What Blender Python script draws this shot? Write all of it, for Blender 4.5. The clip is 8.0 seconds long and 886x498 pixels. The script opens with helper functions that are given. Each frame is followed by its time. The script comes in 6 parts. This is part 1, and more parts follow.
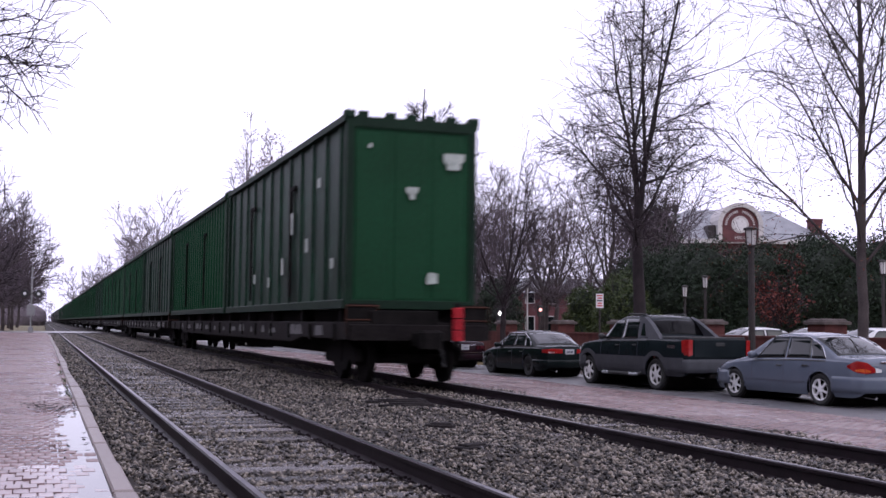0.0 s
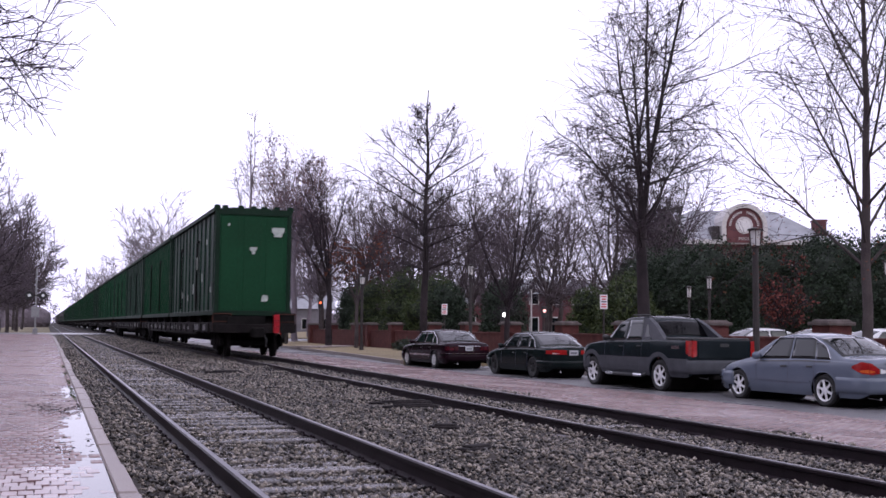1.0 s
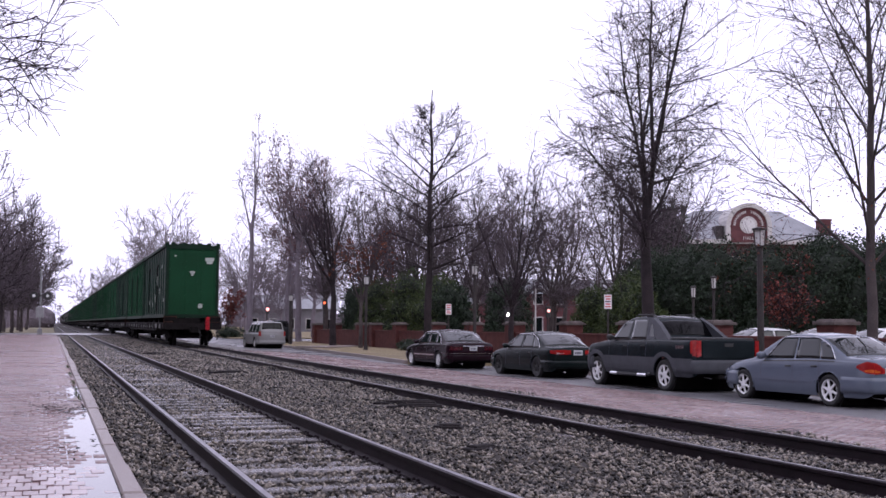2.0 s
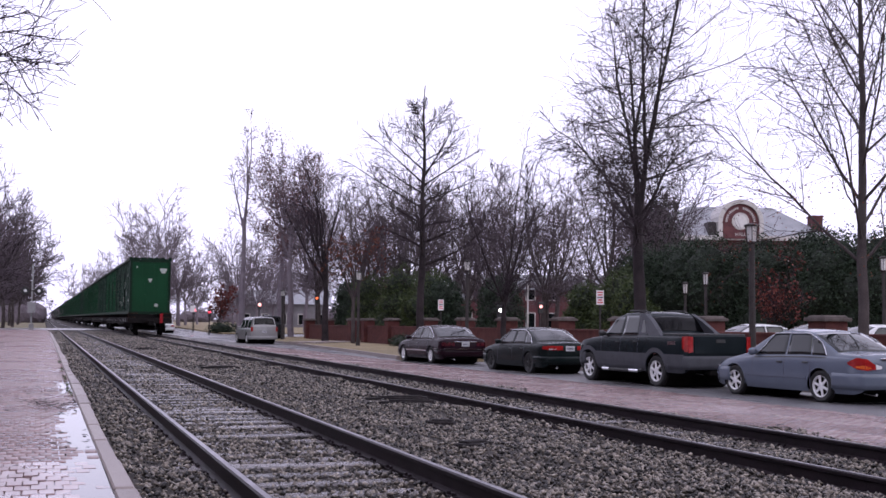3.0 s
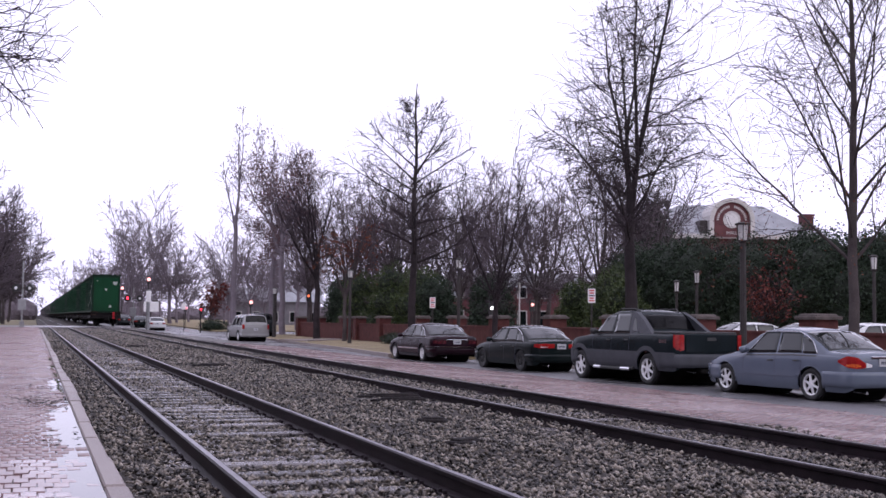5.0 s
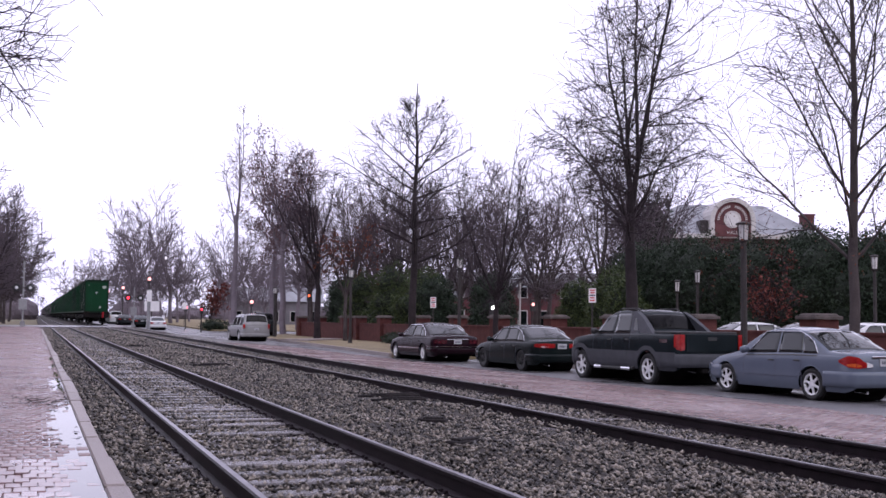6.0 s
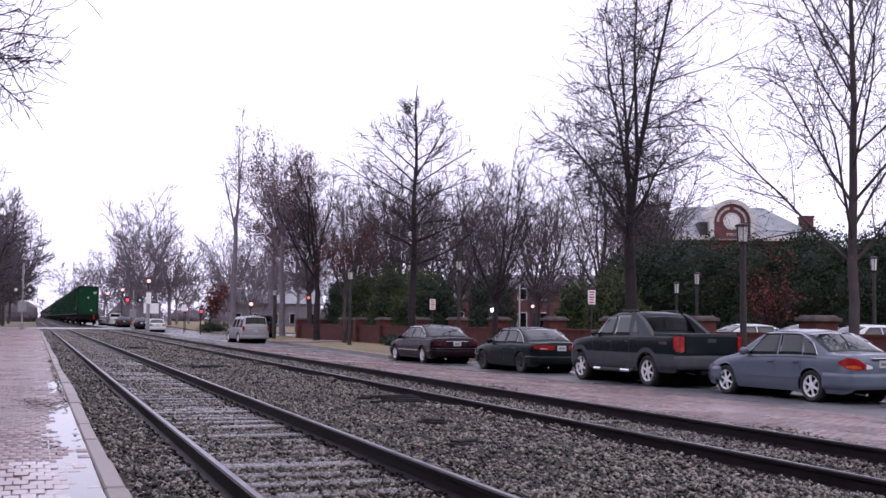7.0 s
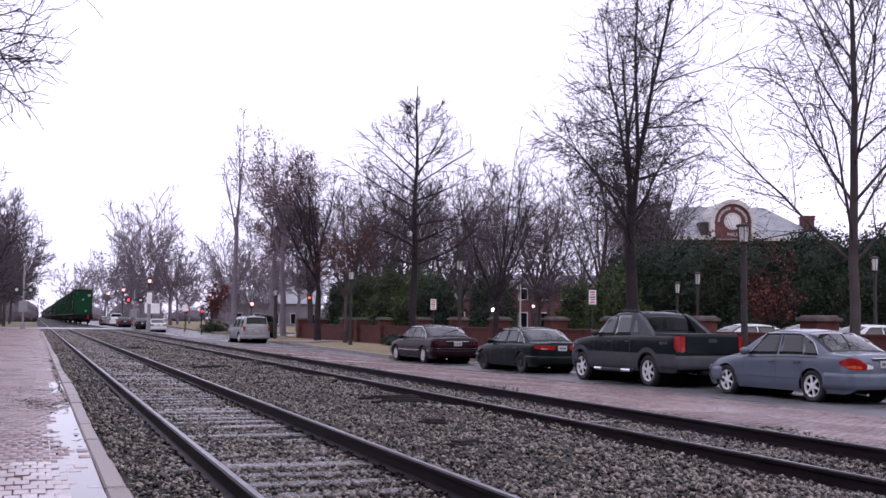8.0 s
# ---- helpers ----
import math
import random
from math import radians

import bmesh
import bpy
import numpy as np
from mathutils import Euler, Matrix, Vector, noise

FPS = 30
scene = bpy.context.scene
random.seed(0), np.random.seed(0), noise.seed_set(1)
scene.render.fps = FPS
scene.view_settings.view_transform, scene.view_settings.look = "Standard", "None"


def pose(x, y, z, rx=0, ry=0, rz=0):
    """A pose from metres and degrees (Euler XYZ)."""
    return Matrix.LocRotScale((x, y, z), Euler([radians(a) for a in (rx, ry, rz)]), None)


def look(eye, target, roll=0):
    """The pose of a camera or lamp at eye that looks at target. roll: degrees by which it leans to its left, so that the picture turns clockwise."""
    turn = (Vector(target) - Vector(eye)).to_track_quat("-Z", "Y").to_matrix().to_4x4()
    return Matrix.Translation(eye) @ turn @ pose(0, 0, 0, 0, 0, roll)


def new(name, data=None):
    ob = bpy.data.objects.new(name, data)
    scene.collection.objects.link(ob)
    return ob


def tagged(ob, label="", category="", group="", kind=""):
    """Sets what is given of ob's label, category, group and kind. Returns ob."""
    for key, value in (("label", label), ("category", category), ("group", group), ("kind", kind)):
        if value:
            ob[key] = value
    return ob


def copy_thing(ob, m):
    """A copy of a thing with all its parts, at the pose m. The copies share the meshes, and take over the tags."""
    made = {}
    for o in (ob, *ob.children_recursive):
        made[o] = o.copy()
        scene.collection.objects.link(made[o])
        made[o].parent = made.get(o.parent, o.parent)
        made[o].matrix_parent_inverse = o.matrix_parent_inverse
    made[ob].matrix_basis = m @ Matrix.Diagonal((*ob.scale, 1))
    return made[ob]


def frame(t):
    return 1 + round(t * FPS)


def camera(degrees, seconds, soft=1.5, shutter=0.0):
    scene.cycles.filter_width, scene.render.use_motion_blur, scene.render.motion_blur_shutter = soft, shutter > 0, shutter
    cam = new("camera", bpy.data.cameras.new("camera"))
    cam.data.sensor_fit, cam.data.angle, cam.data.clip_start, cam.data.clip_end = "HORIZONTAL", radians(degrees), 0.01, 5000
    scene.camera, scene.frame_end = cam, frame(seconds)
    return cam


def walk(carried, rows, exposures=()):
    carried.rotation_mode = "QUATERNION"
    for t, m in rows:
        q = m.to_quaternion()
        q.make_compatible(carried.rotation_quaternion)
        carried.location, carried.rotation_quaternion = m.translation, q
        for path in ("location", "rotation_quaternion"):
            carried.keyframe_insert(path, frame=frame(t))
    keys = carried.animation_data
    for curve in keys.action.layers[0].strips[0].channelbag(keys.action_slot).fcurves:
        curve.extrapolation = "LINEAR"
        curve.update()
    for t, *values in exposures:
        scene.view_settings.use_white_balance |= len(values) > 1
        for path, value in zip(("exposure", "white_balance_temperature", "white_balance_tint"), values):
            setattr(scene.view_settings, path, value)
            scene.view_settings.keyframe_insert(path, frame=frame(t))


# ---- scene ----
FOV = 43.15
EYE = (0.0, 0.0, 1.08)
cam = camera(FOV, 8.0, soft=1.55, shutter=0.5)


def aim(yaw, pitch, roll):
    """Camera pose on its stand, from degrees right of the track, up, and of lean."""
    y, p = radians(yaw), radians(pitch)
    way = Vector((math.sin(y) * math.cos(p), math.cos(y) * math.cos(p), math.sin(p)))
    return look(EYE, Vector(EYE) + way * 10, roll)


ROLL = 1.0
walk(cam, [
    (0.0, aim(19.59, 3.99, 0.58 * ROLL)), (0.5, aim(19.51, 4.02, 0.56 * ROLL)), (1.0, aim(19.39, 4.05, 0.52 * ROLL)),
    (1.5, aim(19.12, 4.10, 0.46 * ROLL)), (3.0, aim(19.57, 3.83, 0.55 * ROLL)), (3.5, aim(19.83, 3.77, 0.61 * ROLL)),
    (4.0, aim(20.00, 3.73, 0.62 * ROLL)), (4.5, aim(20.00, 3.73, 0.62 * ROLL)), (6.0, aim(19.96, 3.71, 0.64 * ROLL)),
    (6.5, aim(19.96, 3.77, 0.61 * ROLL)), (7.0, aim(19.99, 3.81, 0.61 * ROLL)), (7.5, aim(19.96, 3.81, 0.61 * ROLL)),
    (8.0, aim(19.95, 3.81, 0.61 * ROLL))])

# ---- light: a bright, even winter overcast ----
world = bpy.data.worlds.new("overcast_sky")
scene.world = world
world.use_nodes = True
wn = world.node_tree
wn.nodes.clear()
sky = wn.nodes.new("ShaderNodeTexSky")
sky.sky_type = "NISHITA"
sky.sun_disc = False
sky.sun_elevation, sky.sun_rotation = radians(38), radians(150)
sky.air_density, sky.dust_density, sky.ozone_density = 1.0, 6.0, 1.0
veil = wn.nodes.new("ShaderNodeHueSaturation")
veil.inputs["Saturation"].default_value = 0.18
cloud = wn.nodes.new("ShaderNodeMix")
cloud.data_type = "RGBA"
cloud.inputs[0].default_value = 0.85
cloud.inputs["B"].default_value = (8.9, 8.5, 11.2, 1)
sky_out = wn.nodes.new("ShaderNodeBackground")
sky_out.inputs["Strength"].default_value = 0.158
world_out = wn.nodes.new("ShaderNodeOutputWorld")
wn.links.new(sky.outputs[0], veil.inputs["Color"])
wn.links.new(veil.outputs[0], cloud.inputs["A"])
wn.links.new(cloud.outputs["Result"], sky_out.inputs["Color"])
wn.links.new(sky_out.outputs[0], world_out.inputs["Surface"])
sun = new("sun", bpy.data.lights.new("sun", "SUN"))
sun.data.energy, sun.data.angle, sun.data.color = 0.5, radians(30), (1.0, 0.96, 0.9)
sun.matrix_world = look((-20, -30, 40), (0, 0, 0))
scene.view_settings.exposure = 0.0

RNG = np.random.default_rng(7)


# ---- materials ----
def mat(name, a, b, rough=0.6, scale=3.0, fine=60.0, bump=0.2, metal=0.0, rough2=None, coat=0.0, island=0.0, spec=0.5, ob_var=0.0, spread=(0.35, 0.68), placed=False):
    """Two colours mixed by coarse and fine noise, with grain relief."""
    m = bpy.data.materials.new(name)
    m.use_nodes = True
    n, l = m.node_tree.nodes, m.node_tree.links
    s = n["Principled BSDF"]
    s.inputs["Roughness"].default_value, s.inputs["Metallic"].default_value = rough, metal
    s.inputs["Specular IOR Level"].default_value = spec
    s.inputs["Coat Weight"].default_value = coat
    s.inputs["Coat Roughness"].default_value = 0.08
    co = n.new("ShaderNodeTexCoord")
    geo = n.new("ShaderNodeNewGeometry")
    big = n.new("ShaderNodeTexNoise")
    big.inputs["Scale"].default_value, big.inputs["Detail"].default_value = scale, 5
    small = n.new("ShaderNodeTexNoise")
    small.inputs["Scale"].default_value, small.inputs["Detail"].default_value = fine, 4
    for t in (big, small):
        l.new(geo.outputs["Position"] if placed else co.outputs["Object"], t.inputs["Vector"])
    add = n.new("ShaderNodeMath")
    add.operation = "MULTIPLY_ADD"
    add.inputs[1].default_value = 0.4
    l.new(small.outputs["Fac"], add.inputs[0])
    mul = n.new("ShaderNodeMath")
    mul.operation = "MULTIPLY"
    mul.inputs[1].default_value = 0.6
    l.new(big.outputs["Fac"], mul.inputs[0])
    l.new(mul.outputs[0], add.inputs[2])
    src = add.outputs[0]
    if island or ob_var:
        rnd = n.new("ShaderNodeNewGeometry" if island else "ShaderNodeObjectInfo")
        mix = n.new("ShaderNodeMix")
        mix.inputs[0].default_value = island or ob_var
        l.new(src, mix.inputs["A"])
        l.new(rnd.outputs["Random Per Island" if island else "Random"], mix.inputs["B"])
        src = mix.outputs["Result"]
    ramp = n.new("ShaderNodeMapRange")
    ramp.inputs["From Min"].default_value, ramp.inputs["From Max"].default_value = ((0.15, 0.85) if spread == (0.35, 0.68) else spread) if (island or ob_var) else spread
    l.new(src, ramp.inputs["Value"])
    col = n.new("ShaderNodeMix")
    col.data_type = "RGBA"
    col.inputs["A"].default_value, col.inputs["B"].default_value = (*a, 1), (*b, 1)
    l.new(ramp.outputs["Result"], col.inputs[0])
    l.new(col.outputs["Result"], s.inputs["Base Color"])
    if rough2 is not None:
        rr = n.new("ShaderNodeMapRange")
        rr.inputs["From Min"].default_value, rr.inputs["From Max"].default_value = 0.4, 0.6
        rr.inputs["To Min"].default_value, rr.inputs["To Max"].default_value = rough, rough2
        l.new(big.outputs["Fac"], rr.inputs["Value"])
        l.new(rr.outputs["Result"], s.inputs["Roughness"])
    if bump:
        bp = n.new("ShaderNodeBump")
        bp.inputs["Strength"].default_value, bp.inputs["Distance"].default_value = bump, 0.02
        l.new(small.outputs["Fac"], bp.inputs["Height"])
        l.new(bp.outputs[0], s.inputs["Normal"])
    return m


def glow(name, colour, power):
    m = bpy.data.materials.new(name)
    m.use_nodes = True
    s = m.node_tree.nodes["Principled BSDF"]
    s.inputs["Base Color"].default_value = (*colour, 1)
    s.inputs["Emission Color"].default_value = (*colour, 1)
    s.inputs["Emission Strength"].default_value = power
    return m


BARK = mat("bark", (0.013, 0.010, 0.012), (0.04, 0.031, 0.034), 0.9, 2, 40, 0.6, spec=0.2)
BARK_PALE = mat("bark_pale", (0.035, 0.028, 0.03), (0.085, 0.07, 0.07), 0.9, 2, 40, 0.6, spec=0.2)
# Distance haze put into the colour: paler, greyer bark for far trees.
BARK_HAZED = mat("bark_hazed", (0.12, 0.10, 0.12), (0.19, 0.162, 0.185), 0.9, 2, 30, 0.3, spec=0.2)
TWIG = mat("twig_bark", (0.022, 0.016, 0.021), (0.055, 0.04, 0.05), 0.9, 1, 20, 0.0, spec=0.2)
# Twig colour lightened to stand in for haze at middle distance.
TWIG_HAZED = mat("twig_bark_hazed", (0.07, 0.055, 0.068), (0.135, 0.11, 0.128), 0.9, 1, 20, 0.0, spec=0.2)
RUSSET = mat("russet_leaf", (0.06, 0.016, 0.010), (0.19, 0.058, 0.026), 0.7, 2, 30, 0.0, island=0.7, spec=0.2)
DULLRED = mat("dull_red_leaf", (0.055, 0.015, 0.014), (0.18, 0.05, 0.04), 0.7, 2, 30, 0.0, island=0.7, spec=0.2)
DRY = mat("dry_leaf", (0.075, 0.038, 0.045), (0.19, 0.105, 0.105), 0.8, 2, 30, 0.0, island=0.7, spec=0.2)
GREEN = mat("evergreen_leaf", (0.008, 0.015, 0.009), (0.025, 0.042, 0.022), 0.6, 1, 20, 0.0, island=0.5, spec=0.25)
GREEN_LIGHT = mat("shrub_leaf", (0.014, 0.028, 0.009), (0.062, 0.08, 0.026), 0.6, 1, 20, 0.0, island=0.6, spec=0.25)
# Near-black green that stands for shade deep inside the leaves.
CORE = mat("foliage_core_shade", (0.004, 0.008, 0.004), (0.012, 0.02, 0.01), 0.9, 3, 20, 0.4)
GRAVEL = mat("ballast_bed", (0.012, 0.010, 0.010), (0.10, 0.088, 0.082), 0.7, 3, 20, 1.0, rough2=0.85, spec=0.2, spread=(0.4, 0.64))
STONE = mat("ballast_stone", (0.012, 0.010, 0.010), (0.33, 0.285, 0.245), 0.36, 2, 30, 0.3, island=0.85, spread=(0.28, 1.05), spec=0.3)
TIE = mat("weathered_tie", (0.03, 0.026, 0.028), (0.17, 0.152, 0.16), 0.25, 3, 50, 0.7, ob_var=0.5)
RAIL = mat("rail_steel", (0.008, 0.0055, 0.0075), (0.022, 0.015, 0.019), 0.5, 4, 60, 0.2, spec=0.12)
RAILTOP = mat("polished_rail_head", (0.06, 0.052, 0.066), (0.24, 0.22, 0.25), 0.3, 3, 40, 0.05, metal=1.0)
BRICK = mat("wet_paving_brick", (0.14, 0.08, 0.086), (0.29, 0.19, 0.19), 0.2, 0.8, 25, 0.08, rough2=0.36, ob_var=0.35, spec=0.8, coat=0.4, placed=True)
BRICKS = mat("wet_paving_bricks", (0.14, 0.08, 0.086), (0.29, 0.19, 0.19), 0.2, 0.8, 25, 0.08, rough2=0.36, island=0.35, spec=0.8, coat=0.4, placed=True)
ROADBRICK = mat("road_brick", (0.13, 0.078, 0.078), (0.28, 0.195, 0.195), 0.12, 0.5, 25, 0.12, rough2=0.35, ob_var=0.4, spec=0.8)
ROADBRICKS = mat("road_bricks", (0.13, 0.078, 0.078), (0.28, 0.195, 0.195), 0.12, 0.5, 25, 0.12, rough2=0.35, island=0.4, spec=0.8)
JOINT = mat("sandy_joint", (0.03, 0.024, 0.024), (0.07, 0.055, 0.05), 0.5, 3, 60, 0.5)
CONCRETE = mat("kerb_concrete", (0.15, 0.122, 0.118), (0.27, 0.225, 0.215), 0.45, 2, 60, 0.4, ob_var=0.3)
ASPHALT = mat("wet_asphalt", (0.075, 0.074, 0.08), (0.145, 0.142, 0.15), 0.24, 0.4, 90, 0.4, rough2=0.45)
PALEROAD = mat("pale_wet_asphalt", (0.12, 0.11, 0.115), (0.2, 0.185, 0.19), 0.2, 0.3, 60, 0.2, rough2=0.4)
GRASS = mat("winter_lawn", (0.12, 0.092, 0.05), (0.26, 0.205, 0.115), 0.9, 0.6, 50, 0.8)
SOIL = mat("winter_ground", (0.10, 0.085, 0.05), (0.2, 0.17, 0.10), 0.9, 0.15, 20, 0.6)
WATER = mat("rain_puddle", (0.03, 0.026, 0.028), (0.05, 0.045, 0.045), 0.03, 2, 6, 0.01, spec=0.6)
WALLBRICK = mat("garden_wall_brick", (0.05, 0.016, 0.016), (0.11, 0.038, 0.034), 0.8, 3, 30, 0.4, spec=0.2)
CAP = mat("cast_stone_cap", (0.06, 0.048, 0.046), (0.125, 0.104, 0.1), 0.8, 3, 50, 0.3, spec=0.2)
GREENSTEEL = mat("green_steel", (0.0015, 0.026, 0.009), (0.004, 0.052, 0.02), 0.55, 0.5, 12, 0.15, spread=(0.3, 0.75), spec=0.15)
GREENDARK = mat("weathered_green_steel", (0.002, 0.011, 0.006), (0.012, 0.042, 0.025), 0.5, 0.9, 6, 0.25, spec=0.16)
GREENRAIL = mat("dark_green_frame", (0.002, 0.011, 0.006), (0.006, 0.024, 0.012), 0.6, 1, 14, 0.2, spec=0.15)
CARSTEEL = mat("flatcar_steel", (0.005, 0.004, 0.0045), (0.019, 0.016, 0.016), 0.75, 1, 16, 0.4, spec=0.08)
RUST = mat("rusty_steel", (0.03, 0.011, 0.008), (0.08, 0.032, 0.02), 0.8, 2, 25, 0.4, spec=0.2)
UNDER = mat("grimy_running_gear", (0.004, 0.004, 0.004), (0.014, 0.012, 0.012), 0.85, 3, 25, 0.4, spec=0.06)
PALE = mat("worn_white_paint", (0.2, 0.24, 0.21), (0.45, 0.48, 0.45), 0.6, 5, 40, 0.1)
FADED = mat("faded_chalk_marks", (0.05, 0.048, 0.05), (0.13, 0.125, 0.13), 0.7, 5, 20, 0.1)
RED = mat("marker_red", (0.2, 0.006, 0.012), (0.36, 0.014, 0.022), 0.4, 4, 30, 0.0, spec=0.2)
GLASS = mat("tinted_glass", (0.004, 0.006, 0.007), (0.008, 0.011, 0.012), 0.03, 1, 4, 0.0, spec=0.45, coat=0.12)
DARKGLASS = mat("dark_tinted_glass", (0.003, 0.003, 0.004), (0.006, 0.006, 0.007), 0.04, 1, 4, 0.0, spec=0.16)
RUBBER = mat("tyre_rubber", (0.008, 0.008, 0.009), (0.02, 0.02, 0.021), 0.75, 5, 60, 0.3)
ALLOY = mat("alloy_wheel", (0.6, 0.6, 0.63), (0.78, 0.78, 0.8), 0.25, 5, 40, 0.0, metal=0.1, coat=0.5)
CHROME = mat("bright_trim", (0.6, 0.6, 0.62), (0.75, 0.75, 0.77), 0.15, 3, 20, 0.0, metal=1.0)
BLACKPLASTIC = mat("black_plastic", (0.012, 0.012, 0.013), (0.03, 0.03, 0.032), 0.6, 6, 60, 0.2)
GREYCLAD = mat("grey_cladding", (0.04, 0.042, 0.05), (0.062, 0.064, 0.075), 0.6, 4, 60, 0.2, spec=0.25)
TAIL = mat("tail_lamp_red", (0.2, 0.006, 0.008), (0.36, 0.02, 0.018), 0.12, 8, 40, 0.0, coat=0.5)
DULLTAIL = mat("tail_lamp_dark_red", (0.035, 0.004, 0.008), (0.07, 0.008, 0.014), 0.15, 8, 40, 0.0, coat=0.5)
AMBER = mat("tail_lamp_amber", (0.5, 0.09, 0.02), (0.65, 0.14, 0.03), 0.12, 8, 40, 0.0, coat=0.8)
CLEAR = mat("lamp_clear", (0.5, 0.5, 0.52), (0.7, 0.7, 0.72), 0.1, 8, 40, 0.0, coat=0.8)
PLATE = mat("number_plate", (0.35, 0.35, 0.38), (0.45, 0.45, 0.48), 0.4, 8, 40, 0.0)
INK = mat("dark_ink", (0.03, 0.03, 0.05), (0.06, 0.06, 0.09), 0.6, 8, 40, 0.0)
POST = mat("dark_painted_post", (0.022, 0.018, 0.019), (0.05, 0.043, 0.043), 0.6, 3, 40, 0.2, spec=0.25)
LANTERN = mat("frosted_lantern_glass", (0.42, 0.41, 0.42), (0.6, 0.58, 0.58), 0.3, 6, 30, 0.0)
SIGNWHITE = mat("sign_white", (0.62, 0.6, 0.62), (0.78, 0.76, 0.78), 0.4, 4, 40, 0.0)
SIGNRED = mat("sign_red", (0.45, 0.03, 0.04), (0.6, 0.06, 0.07), 0.5, 4, 40, 0.0)
GALV = mat("galvanised_steel", (0.19, 0.19, 0.20), (0.30, 0.30, 0.31), 0.45, 4, 40, 0.1, metal=0.4)
SLATE = mat("slate_roof", (0.17, 0.175, 0.195), (0.27, 0.275, 0.30), 0.5, 1, 14, 0.3)
HALLBRICK = mat("hall_brick", (0.075, 0.03, 0.034), (0.13, 0.054, 0.058), 0.85, 1, 10, 0.3, spec=0.2)
WHITESTONE = mat("white_stone_trim", (0.34, 0.32, 0.32), (0.5, 0.48, 0.47), 0.6, 2, 30, 0.1)
SIDING = mat("pale_siding", (0.11, 0.105, 0.12), (0.18, 0.17, 0.19), 0.8, 1, 20, 0.1, spec=0.2)
REDGLOW = glow("signal_red_light", (1.0, 0.03, 0.06), 4.0)
PINKGLOW = glow("lamp_pink_light", (1.0, 0.42, 0.40), 1.9)
WHITEGLOW = glow("lamp_white_light", (1.0, 0.95, 0.93), 9.0)
AMBERGLOW = glow("lamp_amber_light", (1.0, 0.14, 0.05), 2.2)


# ---- mesh tools ----
class Shape:
    """Vertices and faces of one mesh."""

    def __init__(self):
        self.v, self.f, self.m = [], [], []

    def add(self, verts, faces, slot=0):
        k = len(self.v)
        self.v += [tuple(p) for p in verts]
        self.f += [tuple(i + k for i in q) for q in faces]
        self.m += [slot] * len(faces)
        return self

    def box(self, x0, x1, y0, y1, z0, z1, c=0.0, slot=0):
        """A box whose upright and top edges are chamfered by c."""
        if c <= 0:
            v = [(x, y, z) for z in (z0, z1) for x, y in ((x0, y0), (x1, y0), (x1, y1), (x0, y1))]
            return self.add(v, [(3, 2, 1, 0), (4, 5, 6, 7), (0, 1, 5, 4), (1, 2, 6, 5), (2, 3, 7, 6), (3, 0, 4, 7)], slot)
        ring = [(x0 + c, y0), (x1 - c, y0), (x1, y0 + c), (x1, y1 - c), (x1 - c, y1), (x0 + c, y1), (x0, y1 - c), (x0, y0 + c)]
        cx, cy = (x0 + x1) / 2, (y0 + y1) / 2
        kx, ky = 1 - 2 * c / max(x1 - x0, 1e-6), 1 - 2 * c / max(y1 - y0, 1e-6)
        v = [(x, y, z0) for x, y in ring] + [(x, y, z1 - c) for x, y in ring] + [(cx + (x - cx) * kx, cy + (y - cy) * ky, z1) for x, y in ring]
        f = [tuple(range(7, -1, -1)), tuple(range(16, 24))]
        f += [(i + r * 8, (i + 1) % 8 + r * 8, (i + 1) % 8 + 8 + r * 8, i + 8 + r * 8) for r in (0, 1) for i in range(8)]
        return self.add(v, f, slot)

    def tube(self, pts, radii, k=8, caps=True, slot=0):
        """A round bar along a line of points."""
        pts = [Vector(p) for p in pts]
        v = []
        for i, p in enumerate(pts):
            d = (pts[min(i + 1, len(pts) - 1)] - pts[max(i - 1, 0)]).normalized()
            u = d.orthogonal().normalized() if abs(d.z) < 0.99 else Vector((1, 0, 0))
            w = d.cross(u)
            r = radii[i] if hasattr(radii, "__len__") else radii
            v += [p + u * (r * math.cos(a)) + w * (r * math.sin(a)) for a in (2 * math.pi * j / k for j in range(k))]
        f = [(i * k + j, i * k + (j + 1) % k, (i + 1) * k + (j + 1) % k, (i + 1) * k + j) for i in range(len(pts) - 1) for j in range(k)]
        if caps:
            f += [tuple(range(k - 1, -1, -1)), tuple(range((len(pts) - 1) * k, len(pts) * k))]
        return self.add(v, f, slot)

    def prism(self, outline, axis, a, b, slot=0):
        """An outline (u, w) pushed from a to b along axis x, y or z."""
        def at(u, w, h):
            return (h, u, w) if axis == "x" else (u, h, w) if axis == "y" else (u, w, h)
        n = len(outline)
        v = [at(u, w, a) for u, w in outline] + [at(u, w, b) for u, w in outline]
        f = [tuple(range(n - 1, -1, -1)), tuple(range(n, 2 * n))] + [(i, (i + 1) % n, (i + 1) % n + n, i + n) for i in range(n)]
        return self.add(v, f, slot)

    def mesh(self, name, mats, smooth=False):
        me = bpy.data.meshes.new(name)
        me.from_pydata([tuple(p) for p in self.v], [], self.f)
        for m in (mats if isinstance(mats, (list, tuple)) else [mats]):
            me.materials.append(m)
        if any(self.m):
            me.polygons.foreach_set("material_index", self.m)
        if smooth:
            me.polygons.foreach_set("use_smooth", [True] * len(self.f))
        bm = bmesh.new()
        bm.from_mesh(me)
        bmesh.ops.recalc_face_normals(bm, faces=bm.faces)
        bm.to_mesh(me)
        bm.free()
        return me


